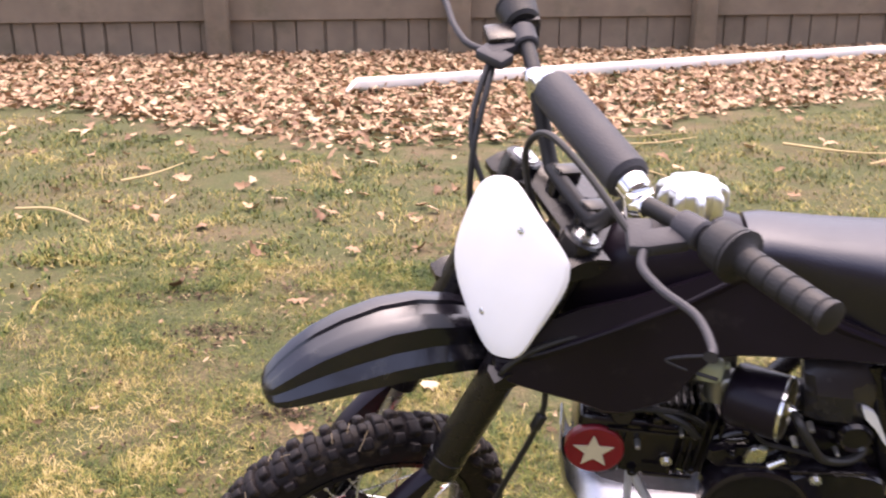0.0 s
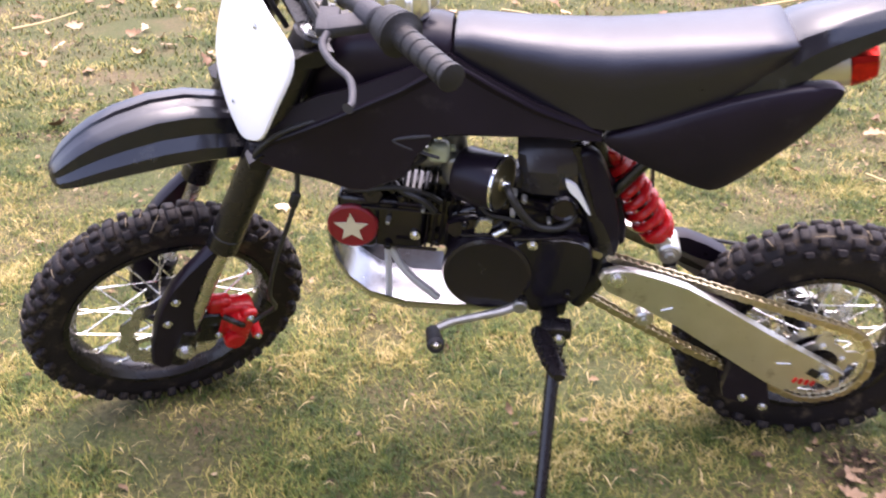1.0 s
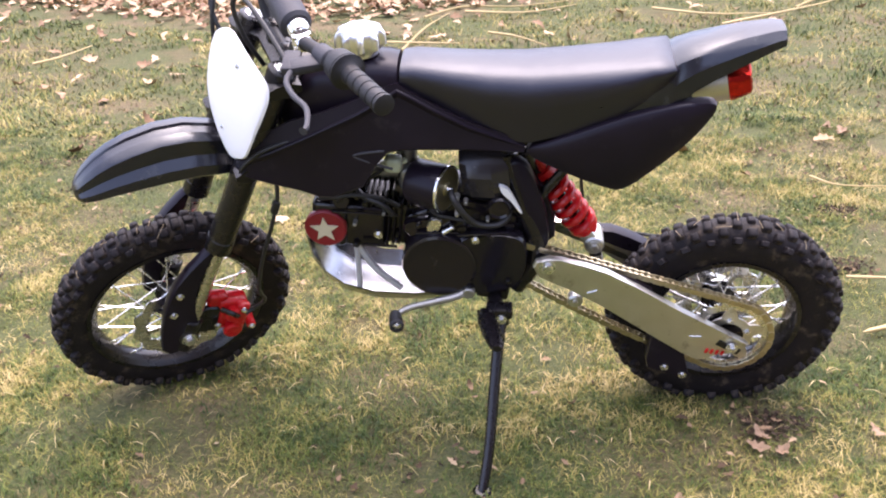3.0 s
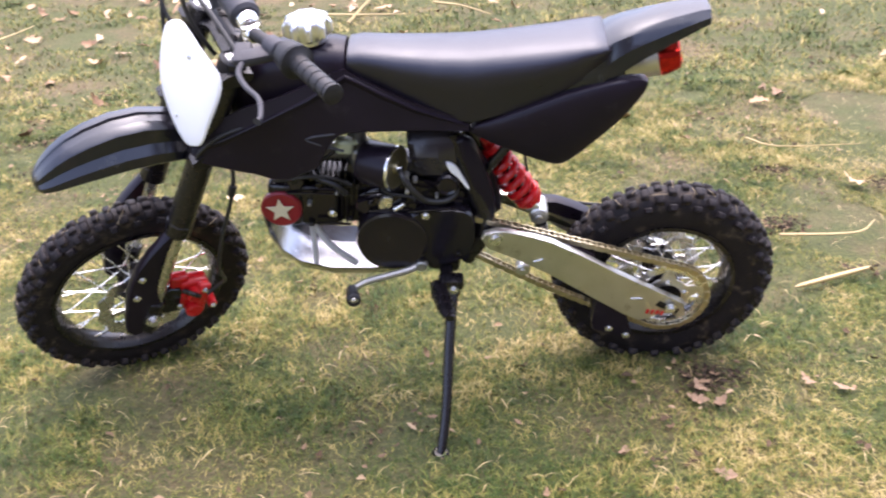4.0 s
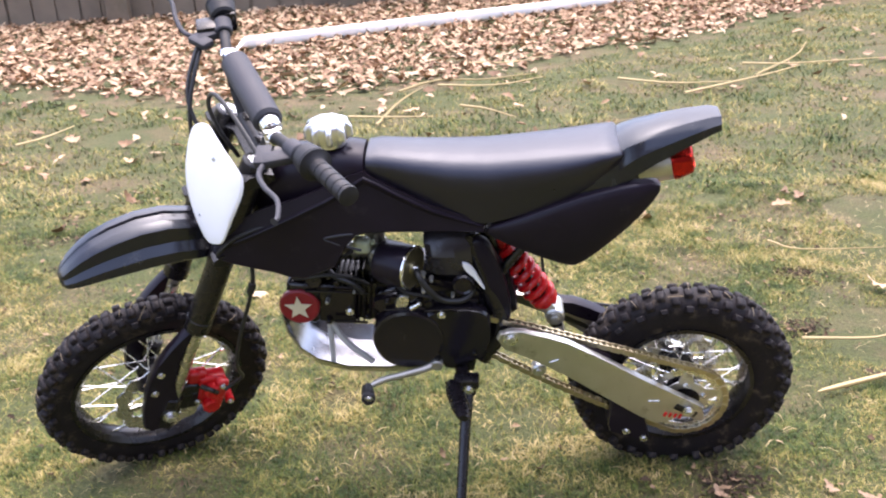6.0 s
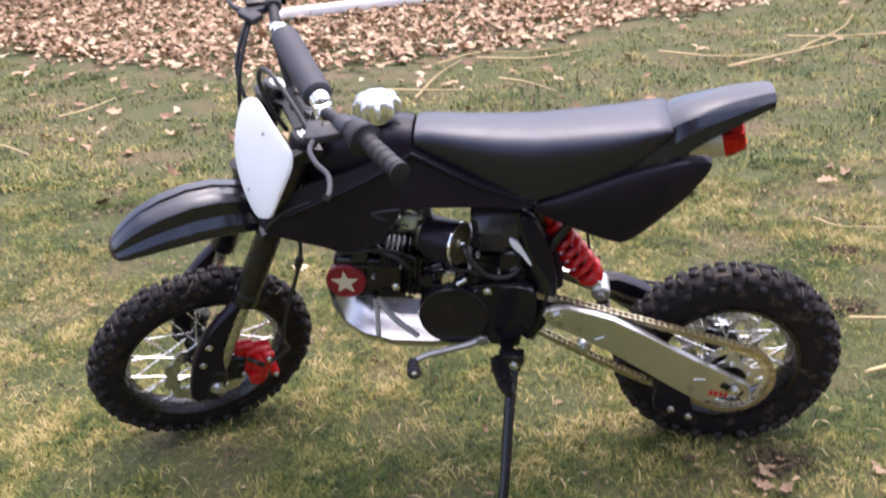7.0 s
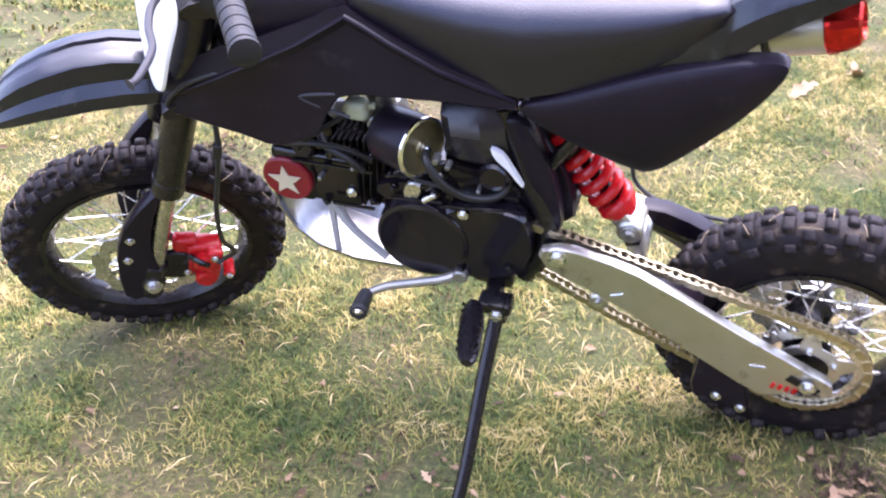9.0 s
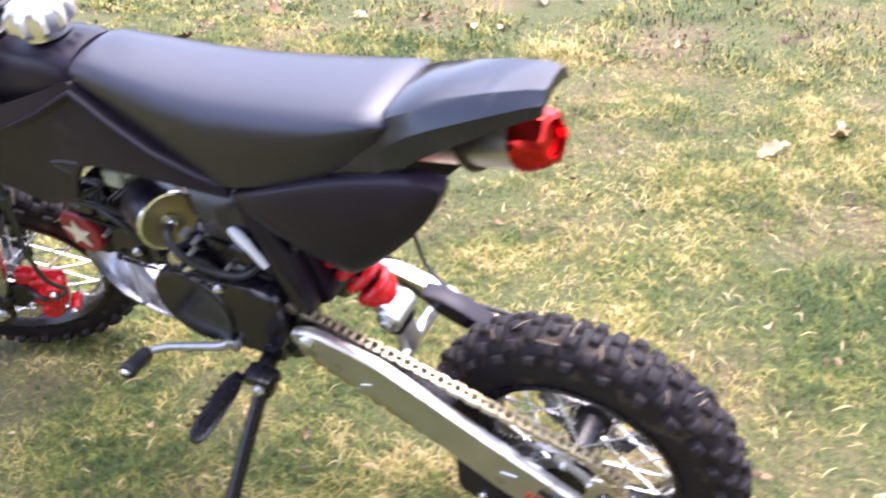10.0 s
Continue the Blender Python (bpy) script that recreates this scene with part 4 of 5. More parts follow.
bolts("case_screw", ((-0.10, -0.07, 0.545), (-0.03, -0.07, 0.475), (-0.115, -0.072, 0.465), (0.12, -0.108, 0.385), (0.02, -0.094, 0.53), (0.09, -0.094, 0.53), (0.1, -0.078, 0.555), (0.2, -0.106, 0.4)), (0, -1, 0), engine, 0.005, 0.006, BLACK_METAL)
# carburettor, fuel filter and air filter
bm = B()
rod(bm, (-0.06, 0, 0.60), (0.02, -0.005, 0.615), 0.022, seg=18, rim=0.003)
rod(bm, (0.0, -0.035, 0.585), (0.0, -0.035, 0.68), 0.021, seg=18, rim=0.004)
rod(bm, (0.005, -0.05, 0.64), (0.005, -0.085, 0.64), 0.014, seg=14, rim=0.003)
box(bm, (-0.02, 0, 0.565), (0.05, 0.05, 0.035), (0, 0, 0), 0.008)
tube(bm, ((-0.06, 0, 0.6), (-0.095, 0, 0.595), (-0.11, 0, 0.565)), 0.018, 12, 5)
part("carburettor", bm, CARB, engine, "grey cast carburettor")
bm = B()
box(bm, (-0.022, -0.075, 0.664), (0.036, 0.028, 0.034), (0, 5, 0), 0.009, 3)
rod(bm, (-0.045, -0.075, 0.662), (0.004, -0.07, 0.668), 0.006, seg=10)
part("fuel_filter", bm, BOWL, engine, "translucent greenish fuel filter")
F0, F1 = Vector((0.014, -0.066, 0.62)), Vector((0.079, -0.097, 0.62))
mm = frame_along(F0, F1)
ln = (F1 - F0).length
bm = B()
turned(bm, [(0, -0.006), (0.03, -0.006), (0.042, 0.0), (0.046, 0.008), (0.046, ln - 0.004), (0.045, ln), (0, ln)], mm, 40)
filt = part("air_filter", bm, PLASTIC, engine, "black pod air filter with a metal end cap")
bm = B()
turned(bm, [(0.0435, ln - 0.001), (0.0435, ln + 0.004), (0.037, ln + 0.002), (0.014, ln + 0.003), (0.012, ln + 0.007), (0, ln + 0.007)], mm, 40)
part("filter_cap", bm, CAP_METAL, engine, "dull brass filter end cap")
bm = B()
turned(bm, [(0.0455, ln - 0.002), (0.0475, ln), (0.0475, ln + 0.004), (0.043, ln + 0.005), (0.043, ln - 0.002)], mm, 40)
part("filter_rim", bm, CHROME, engine, "bright rim round the filter cap")
bm = B()
rod(bm, mm @ Vector((0, 0, ln)), mm @ Vector((0, 0, ln + 0.016)), 0.009, 0.007, seg=14, rim=0.002)
part("breather_nipple", bm, CHROME, engine)
tip = mm @ Vector((0, 0, ln + 0.01))
bm = B()
tube(bm, (tip, tip + Vector((0.008, -0.022, -0.006)), (0.115, -0.128, 0.582), (0.14, -0.11, 0.545), (0.178, -0.095, 0.533), (0.2, -0.08, 0.545), (0.195, -0.06, 0.575), (0.165, -0.05, 0.585)), 0.0065, 10, 8)
part("breather_hose", bm, CABLE, engine, "black rubber breather hose")
bm = B()
tube(bm, ((-0.02, -0.02, 0.68), (-0.03, -0.04, 0.70), (0.0, -0.05, 0.705), (0.03, -0.045, 0.69)), 0.004, 8, 6)
tube(bm, ((0.04, -0.03, 0.685), (0.08, -0.04, 0.70), (0.14, -0.05, 0.68), (0.17, -0.05, 0.62)), 0.004, 8, 6)
tube(bm, ((-0.14, -0.075, 0.575), (-0.11, -0.09, 0.61), (-0.06, -0.08, 0.64), (-0.03, -0.06, 0.655)), 0.0045, 8, 6)
part("wiring", bm, CABLE, engine)
# starter motor lump over the case
bm = B()
rod(bm, (0.10, -0.035, 0.595), (0.175, -0.035, 0.58), 0.028, seg=20, rim=0.005)
part("starter_motor", bm, DARK_GREY, engine)
bm = B()
turned(bm, [(0, 0), (0.024, 0), (0.025, 0.02), (0.021, 0.026), (0.017, 0.023), (0, 0.023)], frame_along((0.183, -0.066, 0.567), (0.183, -0.12, 0.567)), 28)
part("starter_end", bm, CASE, engine, "round black starter motor end")
# glossy black box under the seat, leaning back at the top
bm = B()
loft(bm, [[Vector((x + 0.02 * k, y, z)) for x, y in ((0.108, -0.02), (0.104, y0 * 0.9), (0.118, y0), (0.165, y0 - 0.004), (0.2 - 0.01 * k, y0 * 0.86), (0.205, -0.02))] for k, z, y0 in ((0.9, 0.575, -0.068), (0.5, 0.59, -0.08), (0.2, 0.635, -0.084), (0.0, 0.66, -0.074), (0.0, 0.69, -0.045), (0.0, 0.7, -0.03))])
part("battery_box", bm, DARK_GREY, engine, "glossy black battery box", angle=24)
# white patch by the frame, drawn as a thin plate
bm = B()
plate(bm, ((0.183, 0.622), (0.2, 0.614), (0.214, 0.588), (0.228, 0.556), (0.22, 0.564), (0.206, 0.586), (0.19, 0.603)), -0.08, -0.09, 0.001, 2)
part("label", bm, WHITE, engine, "small white plate beside the battery box")

# small fittings that catch the light, the round ones added as glints
bm = B()
tube(bm, ((-0.19, -0.05, 0.565), (-0.15, -0.085, 0.59), (-0.1, -0.09, 0.6), (-0.05, -0.08, 0.585), (-0.02, -0.07, 0.56)), 0.005, 8, 6)
part("plug_lead", bm, CABLE, engine)
bm = B()
tube(bm, ((0.04, -0.09, 0.58), (0.06, -0.1, 0.56), (0.1, -0.1, 0.55), (0.15, -0.1, 0.535)), 0.0035, 8, 6)
part("clutch_cable", bm, CABLE, engine)
bm = B()
plate(bm, ((0.036, 0.512), (0.04, 0.536), (0.05, 0.548), (0.068, 0.545), (0.066, 0.528), (0.056, 0.514)), -0.098, -0.088, 0.003, 2)
part("linkage_plate", bm, STEEL, engine, "bright clutch linkage plate")
bm = B()
rod(bm, (0.07, -0.099, 0.515), (0.092, -0.1, 0.531), 0.006, 0.005, seg=12, rim=0.002)
part("cable_end", bm, STEEL, engine, "bright cable end")
for x, y, z, r in ((0.1, -0.1, 0.6, 0.007), (0.118, -0.1, 0.59, 0.005), (-0.111, -0.08, 0.523, 0.005), (0.1, -0.1, 0.562, 0.005), (0.16, -0.095, 0.545, 0.004), (-0.05, -0.078, 0.548, 0.004)):
    bm = B()
    rod(bm, (x, y + 0.012, z), (x, y - 0.006, z), r, r * 0.8, seg=10, rim=0.001)
    part("glint_fitting", bm, CARB, engine)
# casting ribs and lines along the head and the case
for k, (p, q) in enumerate((((-0.155, -0.079, 0.552), (-0.02, -0.075, 0.54)), ((-0.1, -0.079, 0.47), (-0.03, -0.074, 0.462)), ((0.015, -0.096, 0.512), (0.1, -0.1, 0.517)), ((0.1, -0.106, 0.515), (0.2, -0.108, 0.522)), ((0.01, -0.09, 0.55), (0.04, -0.092, 0.556)))):
    bm = B()
    tube(bm, (p, Vector(p).lerp(Vector(q), 0.5) + Vector((0, -0.002, 0.002)), q), 0.003, 8, 4)
    part("casting_rib", bm, CASE, engine)
bm = B()
tube(bm, ((-0.105, -0.06, 0.6), (-0.085, -0.085, 0.592), (-0.05, -0.088, 0.575), (-0.03, -0.085, 0.55)), 0.006, 8, 5)
part("inlet_hose", bm, CABLE, engine)
for x, z in ((-0.1, 0.59), (-0.085, 0.572)):
    bm = B()
    rod(bm, (x, -0.06, z), (x, -0.084, z), 0.009, 0.008, seg=6, rim=0.002)
    part("head_nut", bm, BLACK_METAL, engine)
for i in range(6):
    bm = B()
    box(bm, (-0.085 + i * 0.011, -0.03, 0.575 + i * 0.001), (0.0045, 0.08, 0.04), (0, 8, 0), 0.0015, 1)
    part("cooling_fin", bm, BLACK_METAL, engine)

# skid plate
bm = B()
def skid(x, z, w):
    return [Vector((x, y * w, z + 0.028 * max(0, abs(y) - 0.72) / 0.28 * 1.1)) for y in (-1, -0.86, -0.72, -0.3, 0.3, 0.72, 0.86, 1)]
rows = [skid(*r) for r in ((-0.224, 0.452, 0.056), (-0.214, 0.4, 0.066), (-0.19, 0.359, 0.072), (-0.155, 0.329, 0.075), (-0.09, 0.309, 0.076), (0.0, 0.305, 0.076), (0.1, 0.314, 0.074), (0.14, 0.33, 0.07))]
rows = [r + [p + Vector((0.003, 0, 0.004)) for p in reversed(r)] for r in rows]
loft(bm, rows)
skid_plate = part("skid_plate", bm, POLISHED, bike, "polished aluminium skid plate under the engine")
bm = B()
tube(bm, ((-0.115, -0.055, 0.455), (-0.085, -0.062, 0.40), (-0.03, -0.066, 0.345)), 0.0075, 8, 4)
tube(bm, ((-0.118, -0.055, 0.455), (-0.118, -0.064, 0.39), (-0.12, -0.066, 0.345)), 0.006, 8, 4)
part("skid_brace", bm, GREY_PAINT, skid_plate)

# foot pegs, side stand, shift lever
bm = B()
tube(bm, ((0.15, -0.06, 0.375), (0.17, -0.09, 0.345), (0.175, -0.14, 0.342)), 0.016, 10, 4)
rod(bm, (0.175, -0.06, 0.345), (0.175, 0.14, 0.345), 0.014, seg=14)
box(bm, (0.182, -0.135, 0.345), (0.056, 0.036, 0.024), (0, 0, 0), 0.006)
box(bm, (0.17, -0.075, 0.375), (0.07, 0.04, 0.07), (0, 10, 0), 0.008)
mount = part("footpeg_mount", bm, BLACK_METAL, bike, "black footpeg and stand bracket")
for s in (-1, 1):
    bm = B()
    c = Vector((0.158, s * 0.2, 0.366))
    loft(bm, [[c + Vector((0.004 + u * 0.22 + math.cos(a) * 0.018 * k, s * u, math.sin(a) * 0.008 + u * 0.2)) for a in (2 * math.pi * j / 12 for j in range(12))] for u, k in ((-0.05, 0.5), (-0.035, 0.9), (0.0, 1.15), (0.06, 1.05), (0.088, 0.8), (0.096, 0.5))])
    for i in range(7):
        for t in (-1, 1):
            box(bm, c + Vector((0.004 + (-0.03 + i * 0.018) * 0.22 + t * 0.015, s * (-0.03 + i * 0.018), 0.012 + (-0.03 + i * 0.018) * 0.2)), (0.005, 0.005, 0.005), (0, 0, 0), taper=0.5)
    part("footpeg", bm, BLACK_METAL, mount, "toothed black footpeg")
bm = B()
K0, K1 = Vector((0.187, -0.14, 0.338)), Vector((0.153, -0.389, 0.079))
tube(bm, (K0, K0.lerp(K1, 0.3), K0.lerp(K1, 0.75) + Vector((0.004, 0, 0)), K1), lambda t: 0.0125 - 0.002 * t, 14, 6)
foot = frame_along(K1, K1 + Vector((0, -0.19, 0.98)))
turned(bm, [(0, -0.006), (0.018, -0.006), (0.019, 0.0), (0.014, 0.006), (0, 0.006)], foot, 18)
box(bm, K0, (0.03, 0.03, 0.045), (0, 0, 0), 0.006)
stand = part("side_stand", bm, BLACK_METAL, mount, "black steel side stand")
bm = B()
bolt(bm, K0 + Vector((0, -0.016, 0)), (0, -1, 0), 0.008, 0.008)
part("stand_bolt", bm, STEEL, mount)
bm = B()
tube(bm, ((0.118, -0.085, 0.372), (0.10, -0.115, 0.368), (0.05, -0.13, 0.362), (0.0, -0.145, 0.358), (-0.03, -0.163, 0.354)), lambda t: 0.0088 - 0.002 * t, 10, 5)
rod(bm, (0.118, -0.075, 0.372), (0.118, -0.118, 0.372), 0.013, seg=16, rim=0.002)
shift = part("shift_lever", bm, CARB, bike, "bright steel gear shift lever")
bm = B()
rod(bm, (-0.032, -0.162, 0.352), (-0.02, -0.222, 0.372), 0.0125, 0.015, seg=16, rim=0.004)
part("rubber_tip", bm, GRIP, shift, "black rubber shift tip")
bm = B()
bolt(bm, (-0.0195, -0.222, 0.374), (0.09, -1, -0.28), 0.006, 0.004)
part("tip_bolt", bm, STEEL, shift)

# exhaust on the far side
bm = B()
tube(bm, ((-0.19, 0.02, 0.455), (-0.2, 0.05, 0.40), (-0.12, 0.1, 0.40), (0.05, 0.115, 0.45), (0.16, 0.115, 0.58), (0.26, 0.085, 0.69), (0.37, 0.065, 0.732)), 0.016, 14, 6)
pipe = part("exhaust_pipe", bm, BLACK_METAL, bike, "black exhaust header pipe")
E0, E1 = Vector((0.36, 0.055, 0.735)), Vector((0.614, 0.022, 0.792))
mm = frame_along(E0, E1)
ln = (E1 - E0).length
bm = B()
turned(bm, [(0, 0), (0.022, 0), (0.028, 0.02), (0.038, 0.03), (0.04, 0.04), (0.04, ln), (0, ln)], mm, 40)
muffler = part("muffler", bm, ALLOY, bike, "polished silver muffler with a red end cap")
bm = B()
seg = 24
def cap_ring(r, h, wave):
    return [mm @ Vector(((r - wave * (k % 4 < 2)) * math.cos(2 * math.pi * k / seg), (r - wave * (k % 4 < 2)) * math.sin(2 * math.pi * k / seg), h)) for k in range(seg)]
loft(bm, [cap_ring(0.039, ln - 0.004, 0), cap_ring(0.0415, ln, 0), cap_ring(0.0415, ln + 0.008, 0.0), cap_ring(0.0385, ln + 0.022, 0.005), cap_ring(0.0325, ln + 0.038, 0.004), cap_ring(0.024, ln + 0.041, 0), cap_ring(0.021, ln + 0.03, 0)])
part("end_cap", bm, RED_ANODISED, muffler, "faceted red anodised end cap", angle=25)
bm = B()
tube(bm, [mm @ Vector((0.043 * math.cos(a), 0.043 * math.sin(a), ln * 0.72)) for a in (2 * math.pi * k / 24 for k in range(25))], 0.005, 8, 1, False)
tube(bm, (E0.lerp(E1, 0.72) + Vector((0, -0.03, 0.03)), (0.53, 0.01, 0.81), (0.52, 0.0, 0.84)), 0.006, 8, 5)
part("muffler_strap", bm, BLACK_METAL, muffler, "black muffler clamp strap")
# rear brake caliper and hose on the far side
bm = B()
box(bm, (0.60, 0.075, 0.325), (0.06, 0.04, 0.05), (0, 35, 0), 0.01, 3)
rc = part("rear_brake_caliper", bm, RED, bike, "red rear brake caliper")
bm = B()
tube(bm, ((0.6, 0.085, 0.35), (0.56, 0.095, 0.365), (0.5, 0.09, 0.378), (0.445, 0.08, 0.396), (0.395, 0.1, 0.4), (0.364, 0.11, 0.424), (0.357, 0.11, 0.47), (0.345, 0.1, 0.58)), 0.0038, 8, 8)
part("rear_brake_hose", bm, CABLE, rc)

# ---- the yard behind ----
WOOD = material("weathered_fence_wood", (0.19, 0.148, 0.106), 0.85, vary=0.35, scale=5, bump=0.6, bump_scale=70, dirt=(0.134, 0.115, 0.075), dirt_amount=0.35, dirt_scale=3)
VINYL_WHITE = material("white_vinyl", (0.8, 0.78, 0.74), 0.45, vary=0.06, scale=4, bump=0.1, bump_scale=40, dirt=(0.45, 0.4, 0.32), dirt_amount=0.12, dirt_scale=6)
rng = random.Random(7)
FY = 9.8


def fence_y(x):
    return FY + 0.13 * x


def build_fence():
    fence = tagged(new("fence"), "weathered grey-brown wooden picket fence at the edge of the lawn", "fence", kind="structure")
    x = -8.0
    i = 0
    while x < 9.0:
        w = rng.choice((0.19, 0.22, 0.26))
        bm = B()
        h = 1.75 + rng.uniform(-0.02, 0.02)
        box(bm, (x + w / 2, fence_y(x) + 0.02, h / 2 + rng.uniform(-0.01, 0.02)), (w, 0.018, h), (0, rng.uniform(-0.3, 0.3), 7.4), 0.003, 1)
        part("board", bm, WOOD, fence)
        # backing board, added behind the gap so the slit stays dark
        bm = B()
        box(bm, (x + w, fence_y(x) + 0.062, h / 2), (0.12, 0.018, h), (0, 0, 7.4), 0.003, 1)
        part("board", bm, WOOD, fence)
        x += w + rng.choice((0.012, 0.018, 0.03))
    for z in (0.47, 1.3):
        bm = B()
        box(bm, (0.5, fence_y(0.5) - 0.022, z), (17.2, 0.04, 0.25 if z < 1 else 0.09), (0, 0, 7.41), 0.004, 1)
        part("rail", bm, WOOD, fence)
    for px in (-7.6, -5.2, -2.69, -0.35, 2.1, 4.5, 6.9):
        bm = B()
        box(bm, (px, fence_y(px) - 0.13, 0.91), (0.22, 0.2, 1.86), (0, 0, 7.4), 0.02, 2, 0.96)
        part("post", bm, WOOD, fence)


build_fence()

def build_shade_wall():
    """An unseen wall, added to cut sky light and reflections from the south."""
    mat = material("shade_wall_dark", (0.07, 0.055, 0.05), 0.7, vary=0.2, scale=2, bump=0.3, bump_scale=30)
    bm = B()
    box(bm, (8.2, -5.5, 2.2), (18, 0.25, 4.8), (0, 0, 0), 0.02, 1)
    tagged(part("unseen_shade_wall", bm, mat), "unseen dark wall added to shade the near side of the bike", "wall", kind="structure")


build_shade_wall()

bm = B()
a, b = Vector((-1.07, 7.29, 0.06)), Vector((3.75, 9.55, 0.06))
mm = frame_along(a, b)
ln = (b - a).length
hw, hh = 0.05, 0.05
ring = [(hw * math.copysign(abs(math.cos(q)) ** 0.7, math.cos(q)), hh * math.copysign(abs(math.sin(q)) ** 0.7, math.sin(q))) for q in (2 * math.pi * k / 20 for k in range(20))]
loft(bm, [[mm @ Vector((x, y, z * ln + (0.05 * (y / hh) if z == 0 else 0))) for x, y in ring] for z in (0, 0.26, 0.262, 0.5, 0.502, 1)])
tagged(part("vinyl_post", bm, VINYL_WHITE), "long white vinyl post lying in the dead leaves", "post")


# ---- grass, leaves and stalks ----
def stuff_mesh(name, verts, faces, mat, label, category):
    me = bpy.data.meshes.new(name)
    me.vertices.add(len(verts))
    me.vertices.foreach_set("co", np.asarray(verts, dtype=np.float32).ravel())
    f = np.asarray(faces, dtype=np.int32)
    me.loops.add(f.size)
    me.loops.foreach_set("vertex_index", f.ravel())
    me.polygons.add(len(f))
    me.polygons.foreach_set("loop_start", np.arange(0, f.size, f.shape[1], dtype=np.int32))
    me.update()
    me.validate()
    me.materials.append(mat)
    return tagged(new(name, me), label, category, kind="stuff")


def island_material(name, stops, rough, patch=None, patch_scale=1.7):
    """Tone by piece, and a shift of tone over the lawn at a larger scale."""
    mat = bpy.data.materials.new(name)
    mat.use_nodes = True
    n, l = mat.node_tree.nodes, mat.node_tree.links
    geo, co = n.new("ShaderNodeNewGeometry"), n.new("ShaderNodeTexCoord")
    r = n.new("ShaderNodeValToRGB")
    r.color_ramp.elements[0].position, r.color_ramp.elements[0].color = stops[0][0], (*stops[0][1], 1)
    r.color_ramp.elements[1].position, r.color_ramp.elements[1].color = stops[-1][0], (*stops[-1][1], 1)
    for p, c in stops[1:-1]:
        r.color_ramp.elements.new(p).color = (*c, 1)
    src = geo.outputs["Random Per Island"]
    if patch is not None:
        total = None
        for scale, gain in ((patch_scale, patch), (9.0, 1.8), (34.0, 1.3)):
            t = n.new("ShaderNodeTexNoise")
            t.inputs["Scale"].default_value, t.inputs["Detail"].default_value = scale, 4
            l.new(co.outputs["Object"], t.inputs["Vector"])
            mul = n.new("ShaderNodeMath")
            mul.operation = "MULTIPLY_ADD"
            mul.inputs[1].default_value, mul.inputs[2].default_value = gain, -gain * 0.5
            l.new(t.outputs["Fac"], mul.inputs[0])
            if total is None:
                total = mul.outputs[0]
            else:
                add = n.new("ShaderNodeMath")
                l.new(total, add.inputs[0])
                l.new(mul.outputs[0], add.inputs[1])
                total = add.outputs[0]
        own = n.new("ShaderNodeMath")
        own.operation = "MULTIPLY_ADD"
        own.inputs[1].default_value, own.inputs[2].default_value = 0.6, 0.12
        l.new(src, own.inputs[0])
        add = n.new("ShaderNodeMath")
        add.use_clamp = True
        l.new(total, add.inputs[0])
        l.new(own.outputs[0], add.inputs[1])
        src = add.outputs[0]
    l.new(src, r.inputs[0])
    bsdf = n["Principled BSDF"]
    l.new(r.outputs[0], bsdf.inputs["Base Color"])
    bsdf.inputs["Roughness"].default_value = rough
    bsdf.inputs["Specular IOR Level"].default_value = 0.25
    return mat


GRASS = island_material("grass_blades", ((0.0, (0.03, 0.056, 0.01)), (0.3, (0.085, 0.12, 0.02)), (0.55, (0.2, 0.187, 0.042)), (0.8, (0.37, 0.292, 0.095)), (1.0, (0.48, 0.375, 0.165))), 0.6, patch=1.6)
LEAF = island_material("dead_oak_leaves", ((0.0, (0.154, 0.084, 0.047)), (0.35, (0.319, 0.195, 0.112)), (0.7, (0.474, 0.318, 0.194)), (1.0, (0.628, 0.475, 0.31))), 0.6)
STRAW = island_material("dry_stalks", ((0.0, (0.268, 0.205, 0.082)), (1.0, (0.556, 0.428, 0.221))), 0.6)


def clumps(x, y, scale, seed):
    """Cheap smooth random field in 0..1."""
    g = np.random.default_rng(seed)
    out = np.zeros_like(x)
    for k in range(10):
        a, p, f = g.uniform(0, 2 * np.pi), g.uniform(0, 2 * np.pi), scale * g.uniform(0.5, 2.2)
        out += np.sin((x * np.cos(a) + y * np.sin(a)) * f + p)
    return 0.5 + 0.5 * np.tanh(out / 2.6)


def leaf_edge(x):
    """Where the lawn ends and the leaf litter begins."""
    return 5.5 + 0.1 * np.sin(x * 1.7) + 0.07 * np.sin(x * 4.1 + 1) + 0.4 * np.clip(-x - 1.0, 0, 6) + 0.75 * np.clip(x - 0.4, 0, 4)


# small bare spots of dark soil in the lawn
PATCHES = [(1.18, 1.21, 0.09, 0.075), (1.62, 1.95, 0.08, 0.06), (-0.45, 2.2, 0.16, 0.06), (-0.8, 2.7, 0.2, 0.07), (-1.0, 3.0, 0.3, 0.06), (1.75, 2.35, 0.09, 0.05), (2.1, 2.2, 0.1, 0.07)]


